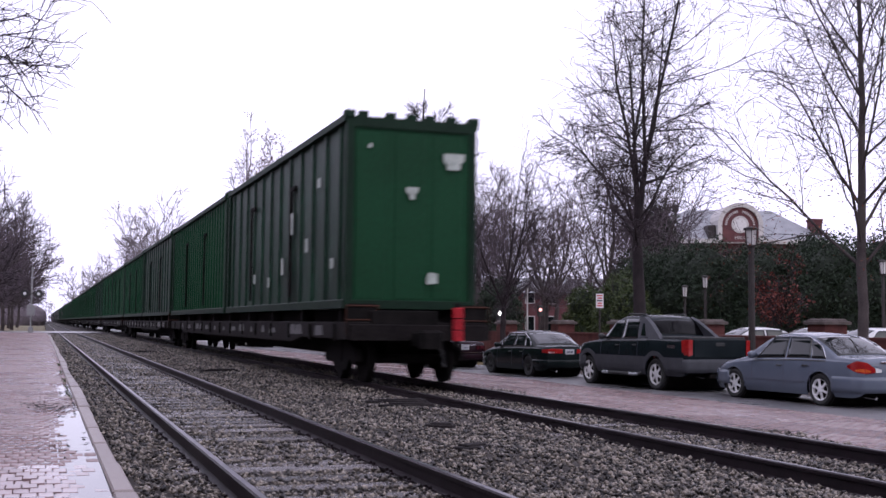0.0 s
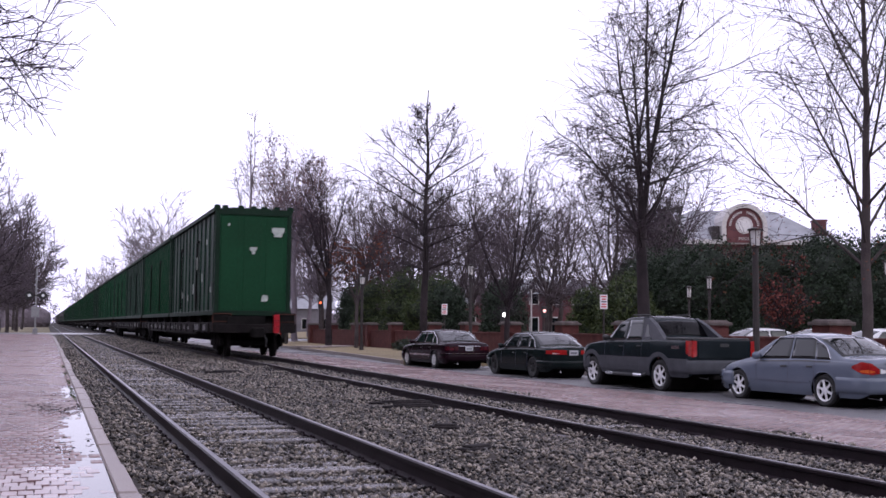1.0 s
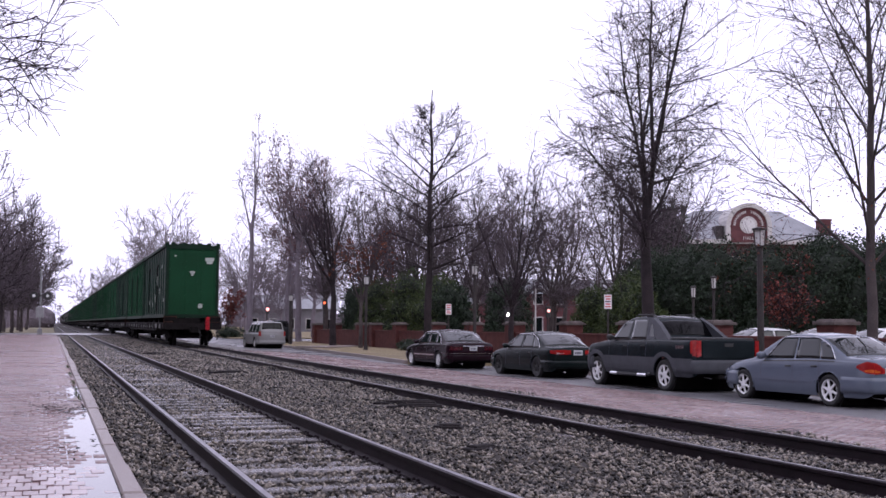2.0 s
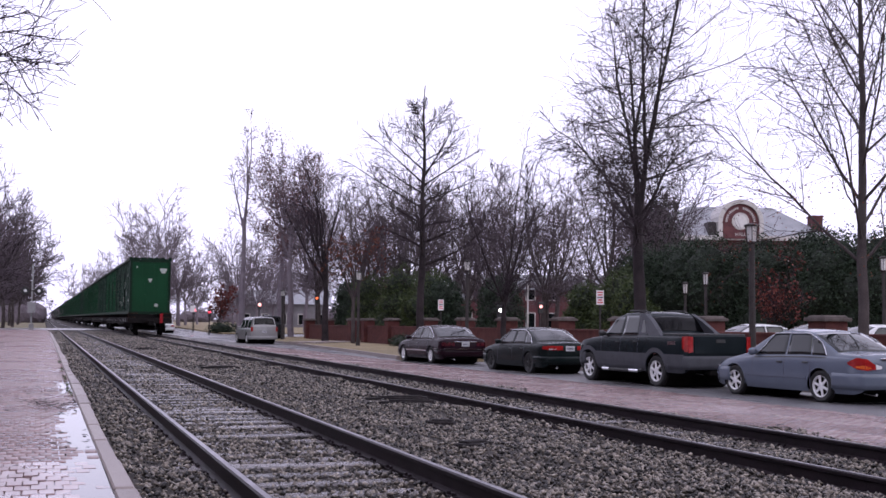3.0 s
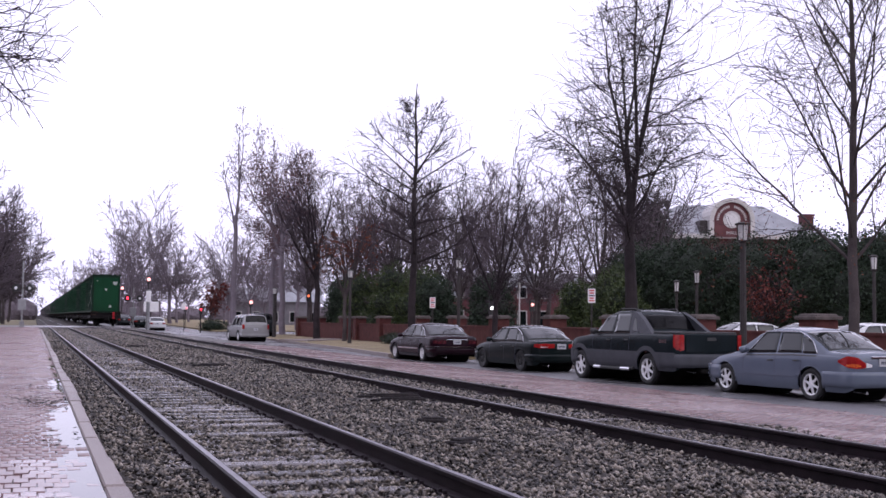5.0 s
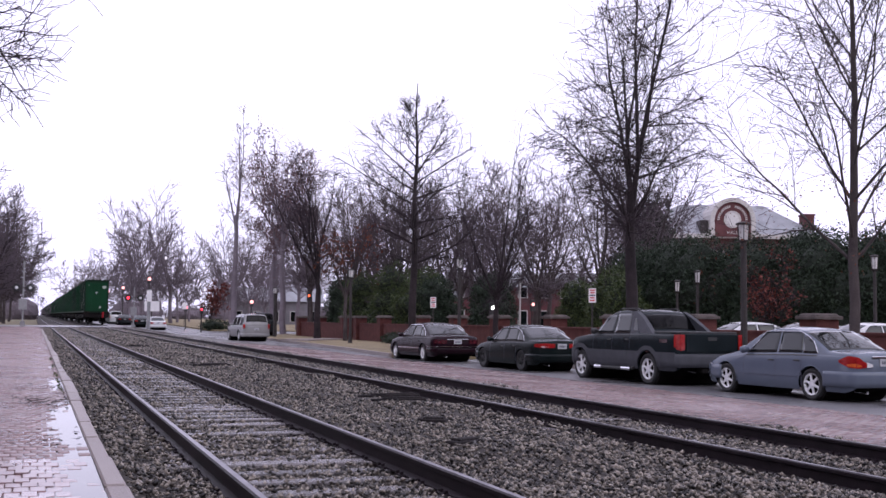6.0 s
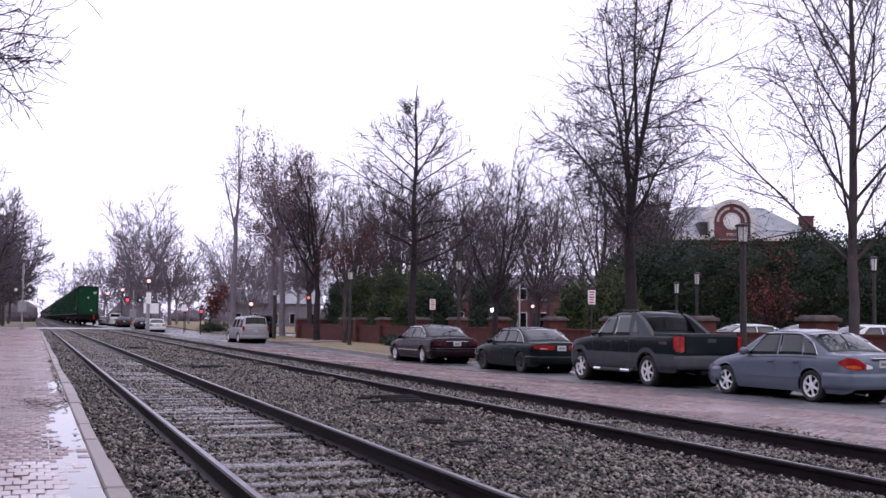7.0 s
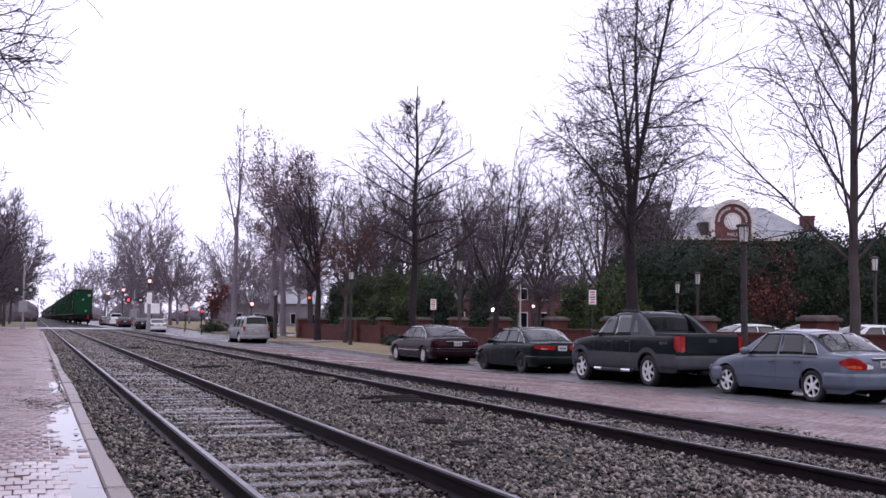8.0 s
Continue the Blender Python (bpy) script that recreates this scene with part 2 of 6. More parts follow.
def part(name, shape, material, parent=None, label="", smooth=False, at=None):
    me = shape.mesh(name, material, smooth) if isinstance(shape, Shape) else shape
    ob = new(name, me)
    if parent is not None:
        ob.parent = parent
    if at is not None:
        ob.matrix_basis = at
    return tagged(ob, label)


def thing(name, label, category, m=None, group="", kind=""):
    ob = new(name)
    ob.empty_display_size = 0.2
    if m is not None:
        ob.matrix_basis = m
    return tagged(ob, label, category, group, kind)


def raw(name, v, f, material, smooth=False):
    """A mesh straight from arrays of vertices and of equal-sided faces."""
    me = bpy.data.meshes.new(name)
    v, f = np.asarray(v, np.float32), np.asarray(f, np.int32)
    me.vertices.add(len(v))
    me.vertices.foreach_set("co", v.ravel())
    k = f.shape[1]
    me.loops.add(f.size)
    me.loops.foreach_set("vertex_index", f.ravel())
    me.polygons.add(len(f))
    me.polygons.foreach_set("loop_start", np.arange(0, f.size, k, dtype=np.int32))
    me.polygons.foreach_set("loop_total", np.full(len(f), k, np.int32))
    me.materials.append(material)
    me.update(calc_edges=True)
    if smooth:
        me.polygons.foreach_set("use_smooth", [True] * len(f))
    return me


# ---- lie of the land ----
def rise(y):
    """The tracks climb gently away."""
    return 0.0025 * np.clip(y, 0, 1500)


def road_z(y):
    k = np.clip((np.asarray(y, float) - 95) / 60, 0, 1)
    return -0.42 * (1 - k) + (rise(y) - 0.22) * k


def land_z(x, y):
    k = np.clip((x - 8.0) / 4.5, 0, 1)
    return (rise(y) - 0.34) * (1 - k) + (road_z(y) - 0.12) * k


YS = np.concatenate([np.arange(-20, 60, 2.0), np.arange(60, 140, 5.0), np.arange(140, 720, 20.0), np.arange(720, 1500, 60.0)])


def ribbon(name, x0, x1, z0, z1, ys, material, cols=2, label="", kind="structure", sink=0.3):
    """A strip of ground along the tracks; edges and heights may be functions of y."""
    def val(q, y):
        return q(y) if callable(q) else q
    s = Shape()
    n = cols + 1
    v = []
    for y in ys:
        for i in range(n):
            k = i / cols
            v.append((val(x0, y) * (1 - k) + val(x1, y) * k, y, val(z0, y) * (1 - k) + val(z1, y) * k))
    v2 = [(x, y, z - sink) for x, y, z in v]
    m = len(ys)
    f = [(i * n + j, i * n + j + 1, (i + 1) * n + j + 1, (i + 1) * n + j) for i in range(m - 1) for j in range(cols)]
    o = len(v)
    f += [(i * n, (i + 1) * n, (i + 1) * n + o, i * n + o) for i in range(m - 1)]
    f += [(i * n + cols, i * n + cols + o, (i + 1) * n + cols + o, (i + 1) * n + cols) for i in range(m - 1)]
    f += [(j, j + o, j + 1 + o, j + 1) for j in range(cols)] + [((m - 1) * n + j, (m - 1) * n + j + 1, (m - 1) * n + j + 1 + o, (m - 1) * n + j + o) for j in range(cols)]
    s.add(v + v2, f)
    return tagged(part(name, s, material), label, name.replace("_", " "), kind=kind)

# ---- ground ----
def build_land():
    s = Shape()
    xs = [-2500, -600, -120, -30, -6, 0, 4, 8, 10, 12.5, 17, 25, 60, 200, 700, 2500]
    ys = [-300, -60, -20, 0, 30, 60, 95, 115, 135, 155, 200, 300, 500, 700, 1500, 3500]
    n = len(xs)
    s.add([(x, y, float(land_z(x, y)) - 0.12) for y in ys for x in xs],
          [(i * n + j, i * n + j + 1, (i + 1) * n + j + 1, (i + 1) * n + j) for i in range(len(ys) - 1) for j in range(n - 1)])
    tagged(part("ground", s, SOIL), "dull winter ground of thin grass and soil", "ground", kind="structure")


GAUGE = 1.505
T1, T2 = 1.325 + GAUGE / 2, 5.93 + GAUGE / 2          # centre lines of the two tracks
T2_Z = -0.05
BED = -0.165                                            # ballast below the rail head
KERB0, KERB1 = 0.455, 0.595
BRICK_EDGE = 13.3


def kerb_x(y):
    """The far kerb: a parking bay, then a bulge of the verge."""
    return float(np.interp(y, [-20, 43.2, 44.2, 57, 90, 130], [17.2, 17.2, 14.1, 15.1, 16.8, 18.5]))


build_land()
bed = ribbon("ballast_bed", 0.5, 8.1, lambda y: rise(y) + BED - 0.01, lambda y: rise(y) + BED + T2_Z, YS, GRAVEL, 8, "grey crushed stone ballast under both tracks")
ribbon("platform", -14, KERB0 - 0.006, lambda y: rise(y) - 0.055, lambda y: rise(y) - 0.055, [y for y in YS if y <= 100] + [103.0], JOINT, 4, "brick platform bed beside the tracks, wet from rain")
ribbon("side_yard", -60, -14.2, lambda y: rise(y) - 0.08, lambda y: rise(y) - 0.06, [y for y in YS if y <= 100] + [103.0], GRASS, 3, "winter lawn behind the platform")
ribbon("brick_road", 8.25, BRICK_EDGE, lambda y: float(rise(y)) * 0.5 - 0.20, lambda y: float(road_z(y)), [y for y in YS if y <= 100], JOINT, 4, "red brick lane beside the railway, wet")
ribbon("road", BRICK_EDGE + 0.006, lambda y: kerb_x(y) - 0.006, lambda y: float(road_z(y)), lambda y: float(road_z(y)) - 0.03, sorted([y for y in YS if y <= 100] + [43.2, 44.2]), ASPHALT, 2, "damp grey asphalt street with parked cars")
ribbon("far_street", 8.3, 17.5, lambda y: float(road_z(y)), lambda y: float(road_z(y)), [y for y in YS if y > 119], ASPHALT, 2, "street going on beyond the level crossing")
CROSS = [103.2, 107.0, 112.0, 117.0]
ribbon("crossing_street", -60, 8.3, lambda y: float(rise(y)) + 0.012, lambda y: float(rise(y)) + 0.005, CROSS, PALEROAD, 4, "street crossing the tracks on the level")
ribbon("crossing_ramp", 8.306, 12.5, lambda y: float(rise(y)) + 0.005, lambda y: float(road_z(y)) + 0.004, CROSS, PALEROAD, 3, "pale asphalt ramp from the tracks down to the street")
ribbon("junction", 12.506, 60, lambda y: float(road_z(y)) + 0.004, lambda y: float(road_z(y)) + 0.1, [100.006] + CROSS + [119.9], ASPHALT, 3, "damp street junction beside the level crossing")
ribbon("junction_apron", 8.25, 12.5, lambda y: float(road_z(y)) + 0.06, lambda y: float(road_z(y)) + 0.002, [100.006, 103.19], PALEROAD, 2, "pale asphalt strip before the level crossing")
ribbon("far_apron", 8.3, 12.5, lambda y: float(road_z(y)) + 0.06, lambda y: float(road_z(y)) + 0.002, [117.01, 119.9], PALEROAD, 2, "pale asphalt strip behind the level crossing")
ribbon("verge", lambda y: kerb_x(y) + 0.16, 20.55, lambda y: float(road_z(y)) + 0.12, lambda y: float(road_z(y)) + 0.2, sorted([y for y in YS if y <= 100] + [43.2, 44.2]), GRASS, 4, "straw-coloured winter grass between kerb and wall")
ribbon("park_lawn", 21.15, 140, lambda y: float(road_z(y)) + 0.2, lambda y: float(road_z(y)) + 0.3, [y for y in YS if y <= 100], GRASS, 6, "winter lawn behind the brick wall")
ribbon("far_lawn", 18.0, 140, lambda y: float(road_z(y)) + 0.12, lambda y: float(road_z(y)) + 0.3, [y for y in YS if 119.95 < y < 400], GRASS, 6, "far lawn beyond the crossing")
s = Shape()
s.add([(16.9, 58, 0), (20.4, 62, 0), (20.4, 64.5, 0), (15.6, 61, 0), (15.6, 61, -.1), (16.9, 58, -.1), (20.4, 62, -.1), (20.4, 64.5, -.1)], [(0, 1, 2, 3), (0, 3, 4, 5), (0, 5, 6, 1), (1, 6, 7, 2), (2, 7, 4, 3)])
footpath = part("footpath", s, CONCRETE, at=pose(0, 14, -0.19))
tagged(footpath, "pale concrete footpath leading to the wall's entrance", "path", kind="structure")

# kerbs, stone by stone
kerb_near = thing("platform_kerb", "worn pinkish concrete platform kerb stones", "kerb", kind="structure")
for i in range(64):
    y0 = -6 + i * 1.5
    s = Shape()
    h = float(rise(y0)) + 0.004 * math.sin(i * 2.3)
    s.box(KERB0, KERB1 + 0.02 * math.sin(y0 * 0.45), y0 + 0.006, y0 + 1.494, h - 0.3, h, 0.012)
    part("kerb_stone", s, CONCRETE, kerb_near)
kerb_far = thing("street_kerb", "grey concrete street kerb along the verge", "kerb", kind="structure")
for i in range(60):
    y0 = -10 + i * 1.8
    if 42 < y0 < 44.5:
        continue
    s = Shape()
    xa, xb, h = kerb_x(y0), kerb_x(y0 + 1.79), float(road_z(y0))
    s.add([(xa, y0, h - .1), (xa + .15, y0, h - .1), (xb + .15, y0 + 1.78, h - .1), (xb, y0 + 1.78, h - .1), (xa + .01, y0, h + .13), (xa + .15, y0, h + .135), (xb + .15, y0 + 1.78, h + .135), (xb + .01, y0 + 1.78, h + .13)],
          [(3, 2, 1, 0), (4, 5, 6, 7), (0, 1, 5, 4), (1, 2, 6, 5), (2, 3, 7, 6), (3, 0, 4, 7)])
    part("kerb_stone", s, CONCRETE, kerb_far)


# ---- railway ----
def build_track(name, xc, dz, first, last, label):
    t = thing(name, label, "railway track", kind="structure")
    for side in (-1, 1):
        x = xc + side * GAUGE / 2
        prof = [(-.07, -.152), (.07, -.152), (.07, -.14), (.012, -.125), (.009, -.045), (.035, -.034), (.036, -.009), (.022, 0), (-.020, 0), (-.036, -.009), (-.035, -.034), (-.009, -.045), (-.012, -.125), (-.07, -.14)]
        s = Shape()
        n = len(prof)
        ys = [-15, 0] + list(range(40, 1440, 40))
        s.v = [(x + u, y, float(rise(y)) + dz + w) for y in ys for u, w in prof]
        for i in range(len(ys) - 1):
            for j in range(n):
                s.f.append((i * n + j, i * n + (j + 1) % n, (i + 1) * n + (j + 1) % n, (i + 1) * n + j))
                s.m.append(1 if j == 7 else 0)
        part("rail", s, [RAIL, RAILTOP], t, "dark rusty steel rail with a polished head")
    # ties
    shapes = []
    for k in range(5):
        s = Shape()
        w, l = 0.10 + 0.006 * k, 0.95 + 0.03 * k
        s.box(-l, l, -w, w, -0.17, 0, 0.012)
        shapes.append(s.mesh("tie", TIE))
    y, i = 2.0, 0
    rng = random.Random(int(xc * 10))
    while y < last and i < 230:
        ob = new("tie", shapes[rng.randrange(5)])
        ob.parent = t
        ob.matrix_basis = pose(xc + rng.uniform(-.05, .05), y, float(rise(y)) + dz - 0.153 + rng.uniform(-.012, .012), 0, rng.uniform(-.4, .4), rng.uniform(-1.2, 1.2))
        y += 0.5 + rng.uniform(-.04, .04)
        i += 1
    # tie plates and spikes near the camera
    s = Shape()
    s.box(-.1, .1, -.09, .09, -.012, .006, .004)
    for a, b in ((-.085, -.05), (.085, .05), (-.085, .05), (.085, -.05)):
        s.box(a - .014, a + .014, b - .014, b + .014, 0.0, .03, .004)
    plate = s.mesh("tie_plate", RAIL)
    y = 2.0
    while y < 32:
        for side in (-1, 1):
            ob = new("tie_plate", plate)
            ob.parent = t
            ob.matrix_basis = pose(xc + side * GAUGE / 2, y, float(rise(y)) + dz - 0.146)
        y += 0.5
    return t


build_track("track_1", T1, 0.0, 0, 110, "empty near railway track on weathered grey ties")
build_track("track_2", T2, T2_Z, 0, 110, "far railway track that the train runs on")


def build_ballast():
    """Loose stones over the bed, thick near the camera and thinner away."""
    rng = np.random.default_rng(3)
    n = 120000
    y = 4.8 + 98 * rng.random(n) ** 2.7
    x = KERB1 + 0.05 + (8.25 - KERB1 - 0.05) * rng.random(n)
    size = rng.uniform(0.010, 0.026, n) * (1 + (y - 3.5) / 60)
    base = np.array([(1, 0, 0), (0, 1, 0), (-1, 0, 0), (0, -1, 0), (0, 0, .8), (0, 0, -.8)], float)
    face = np.array([(0, 1, 4), (1, 2, 4), (2, 3, 4), (3, 0, 4), (1, 0, 5), (2, 1, 5), (3, 2, 5), (0, 3, 5)])
    jit = base[None] * rng.uniform(.55, 1.3, (n, 6, 1)) + rng.normal(0, .22, (n, 6, 3))
    a = rng.random(n) * 6.283
    c, s_ = np.cos(a)[:, None], np.sin(a)[:, None]
    v = np.stack([jit[..., 0] * c - jit[..., 1] * s_, jit[..., 0] * s_ + jit[..., 1] * c, jit[..., 2]], -1) * size[:, None, None]
    hump = 0.03 * np.sin(x * 3.1 + y * .7) + 0.02 * np.sin(y * 2.3 + x)
    inside = ((np.abs(x - T1) < .85) | (np.abs(x - T2) < .85))
    shoulder = np.where(inside, 0.009, 0.035)
    on_rail = (np.abs(np.abs(x - T1) - GAUGE / 2) < 0.11) | (np.abs(np.abs(x - T2) - GAUGE / 2) < 0.11)
    z = rise(y) + BED + (x - .5) / 7.6 * T2_Z + np.maximum(hump, -.01) * np.where(inside, .35, 1) + shoulder + rng.uniform(-.012, .02, n)
    keep = ~on_rail
    v = v + np.stack([x, y, z], -1)[:, None]
    v = v[keep]
    f = (face[None] + 6 * np.arange(len(v))[:, None, None]).reshape(-1, 3)
    ob = new("ballast_stones", raw("ballast_stones", v.reshape(-1, 3), f, STONE))
    tagged(ob, "loose crushed grey and brown ballast stones", "ballast", kind="stuff")


build_ballast()


# ---- paving bricks ----
def brick_mesh(l, w, h, m, k):
    s = Shape()
    s.box(-w / 2, w / 2, -l / 2, l / 2, -0.05, h, 0.003 + 0.001 * k)
    return s.mesh("brick", m)


def lay_bricks(parent, x0, x1, y0, y1, zf, one, many, seed, near, label, cats, bond):
    """Bricks laid long side along the track (bond 0) or across it (bond 1)."""
    rng = np.random.default_rng(seed)
    pieces = [brick_mesh(0.192, 0.0955, 0.0, one, k) if bond == 0 else brick_mesh(0.0965, 0.2, 0.0, one, k) for k in range(3)]
    dx, dy = (0.1, 0.204) if bond == 0 else (0.204, 0.1)
    gx, gy = np.meshgrid(np.arange(x0, x1, dx) + dx / 2, np.arange(y0, y1, dy) + dy / 2, indexing="ij")
    gx, gy = gx.copy(), gy.copy()
    if bond == 0:
        gx += (np.arange(gx.shape[1]) % 2)[None, :] * dx / 2
    else:
        gx += (np.arange(gx.shape[1]) % 2)[None, :] * dx / 2
    gx, gy = gx.ravel(), gy.ravel()
    sel = gx < x1 - dx / 2 + 0.02
    gx, gy = gx[sel], gy[sel]
    order = np.argsort((gx - near[0]) ** 2 + (gy - near[1]) ** 2)
    dz = rng.normal(0, 0.0025, len(gx)) + 0.008 * np.sin(gx * 2.1) * np.sin(gy * .9)
    tilt = rng.normal(0, 0.3 if bond == 0 else 1.5, (len(gx), 2))
    for i in order[:300]:
        ob = new("brick", pieces[i % 3])
        ob.parent = parent
        ob.matrix_basis = pose(gx[i], gy[i], zf(gx[i], gy[i]) + dz[i], tilt[i, 0], tilt[i, 1], rng.normal(0, .5))
    rest = order[300:]
    hx, hy = (dx - 0.0045) / 2, (dy - (0.012 if bond == 0 else 0.007)) / 2
    c = 0.004
    top = np.array([(-hx + c, -hy + c, 0), (hx - c, -hy + c, 0), (hx - c, hy - c, 0), (-hx + c, hy - c, 0), (-hx, -hy, -.03), (hx, -hy, -.03), (hx, hy, -.03), (-hx, hy, -.03)])
    face = np.array([(0, 1, 2, 3), (4, 5, 1, 0), (5, 6, 2, 1), (6, 7, 3, 2), (7, 4, 0, 3)])
    ctr = np.stack([gx[rest], gy[rest], np.array([zf(a, b) for a, b in zip(gx[rest], gy[rest])]) + dz[rest]], -1)
    v = top[None] + ctr[:, None] + 0
    v[..., 2] += top[None, :, 0] * np.radians(tilt[rest, 1])[:, None] + top[None, :, 1] * np.radians(tilt[rest, 0])[:, None]
    f = (face[None] + 8 * np.arange(len(rest))[:, None, None]).reshape(-1, 4)
    ob = part("brick_paving", raw("brick_paving", v.reshape(-1, 3), f, many), None, parent)
    tagged(ob, label, kind="stuff")


# ---- the train ----
def corrugation(L, n, depth, z0, z1, x, w):
    """Upright ribs on a flat sheet, one side of a container."""
    s = Shape()
    ys, ds = [0.12], [0]
    pitch = (L - 0.24) / n
    for i in range(n):
        y = 0.12 + pitch * (i + 0.5)
        ys += [y - w / 2 - 0.02, y - w / 2 + 0.02, y + w / 2 - 0.02, y + w / 2 + 0.02]
        ds += [0, depth, depth, 0]
    ys.append(L - 0.12)
    ds.append(0)
    v = [(x * (1 + d / abs(x)), y, z) for z in (z0, z1) for y, d in zip(ys, ds)]
    k = len(ys)
    s.add(v, [(i, i + 1, i + 1 + k, i + k) for i in range(k - 1)])
    return s


CW, CH, CZ = 1.30, 3.78, 1.42        # container half width, height, underside above the rail


def build_container(L, ribs, depth, skin, name_label, rear=False):
    """A tall open-top refuse container, its rear end at y = 0."""
    c = thing("refuse_container", name_label, "container", group="containers on the train")
    H = CH
    s = Shape()
    s.box(-CW + .07, CW - .07, .05, L - .05, .1, H - .25)
    part("shell", s, skin, c)
    for x in (-CW + .06, CW - .06):
        part("side_wall", corrugation(L, ribs, 0.055, .14, H - .16, x, 0.15 if ribs < 18 else 0.12), skin, c)
    for x in (-1, 1):
        s = Shape()
        s.box(x * CW - .07, x * CW + .07, 0, L, H - .2, H - .06, .015)
        s.box(x * CW - .05, x * CW + .05, 0, L, 0, .17, .015)
        part("side_rail", s, GREENRAIL, c)
        for y in (0.06, L - .06):
            s = Shape()
            s.box(x * (CW - .05) - .075, x * (CW - .05) + .075, y - .09, y + .09, .0, H - .1, .02)
            part("corner_post", s, GREENRAIL, c)
            s = Shape()
            s.box(x * (CW - .03) - .1, x * (CW - .03) + .1, y - .12, y + .12, H - .12, H + .02, .02)
            part("corner_casting", s, GREENRAIL, c)
    for y in (0.02, L - .02):
        part("end_header", Shape().box(-CW + .1, CW - .1, y - .05, y + .05, H - .3, H - .09, .01), GREENRAIL, c)
        part("end_sill", Shape().box(-CW + .1, CW - .1, y - .05, y + .05, .0, .16, .01), GREENRAIL, c)
    s = Shape()
    y = .6
    while y < L:
        s.tube([(-CW, y, H - .1), (-CW * .5, y, H - .02), (CW * .5, y, H - .02), (CW, y, H - .1)], .03, 5)
        y += 1.25
    part("roof_bow", s, GREENRAIL, c)
    if rear:
        part("end_wall", Shape().box(-CW + .12, CW - .12, .022, .05, .16, H - .3), GREENSTEEL, c)
        for x in (-.83, -.05, .72):
            s = Shape()
            s.box(x - .3, x + .3, .006, .06, .2, H - .36, .012)
            part("end_panel", s, GREENSTEEL, c)
        for x in (-1.0, -.45, -.02, .35, .8):
            s = Shape()
            s.box(x - .1, x + .1, -.03, .08, H - .1, H + .015, .012)
            part("tarp_hook", s, GREENRAIL, c)
        for pts in ([(.62, 3.06), (1.06, 3.06), (1.05, 2.90), (.98, 2.88), (.98, 2.74), (.70, 2.74), (.69, 2.84), (.62, 2.90)],
                    [(-.14, 2.36), (.12, 2.36), (.10, 2.25), (.05, 2.24), (.04, 2.12), (-.06, 2.12), (-.07, 2.22), (-.14, 2.25)],
                    [(.30, .48), (.51, .50), (.52, .69), (.34, .71), (.30, .62)], [(-.92, 3.08), (-.83, 3.08), (-.84, 3.16), (-.90, 3.17)]):
            s = Shape()
            s.prism(pts, "y", -.055, -.045)
            part("placard", s, PALE, c, "worn white stencilled placard")
        rows = [(1.0, .55, .75), (3.3, 1.0, 1.3), (5.9, .6, 1.0), (7.6, .35, .6), (4.9, 1.5, 2.0), (9.6, .5, .75), (2.2, 2.3, 2.5)]
        for y, a, b in rows:
            s = Shape()
            s.box(-CW - .012, -CW + .0, y, y + .26, a + .25, b + .25)
            part("placard", s, PALE, c, "worn white stencilled placard")
    # narrow service doors in the side
    for y in (4.6, 9.8):
        s = Shape()
        s.box(-CW - .035, -CW + .02, y, y + .62, 2.76, 2.86, .01)
        s.box(-CW - .03, -CW + .02, y + .5, y + .62, .3, 2.76, .01)
        part("service_door_frame", s, UNDER, c, "dark frame of a narrow service door")
    return c


def build_truck(parent, y, roll):
    """A two-axle truck; the wheels of a rolling one are parts that turn."""
    for x in (-1, 1):
        s = Shape()
        s.prism([(-1.25, .42), (-1.2, .62), (-.6, .78), (.6, .78), (1.2, .62), (1.25, .42), (1.0, .34), (.7, .46), (.45, .22), (-.45, .22), (-.7, .46), (-1.0, .34)], "x", x * 1.02 - .06, x * 1.02 + .06)
        part("truck_frame", s, UNDER, parent, at=pose(0, y, 0))
    s = Shape()
    s.box(-1.1, 1.1, y - .2, y + .2, .38, .8, .03)
    part("bolster", s, UNDER, parent)
    wheels = []
    for d in (-.88, .88):
        s = Shape()
        for x in (-1, 1):
            a = x * .76
            s.tube([(a - x * .03, 0, 0), (a, 0, 0)], [.48, .485], 20)
            s.tube([(a, 0, 0), (a + x * .11, 0, 0)], [.455, .45], 20)
            s.tube([(a + x * .1, 0, 0), (a + x * .17, 0, 0)], [.14, .12], 10)
            s.box(a + x * .1, a + x * .125, -.3, .3, -.04, .04)
        s.tube([(-.75, 0, 0), (.75, 0, 0)], .09, 10)
        w = part("wheelset", s, UNDER, parent, at=pose(0, y + d, .455))
        wheels.append((w, y + d))
    return wheels


PITCH = 31.0
CAR_L = 29.6


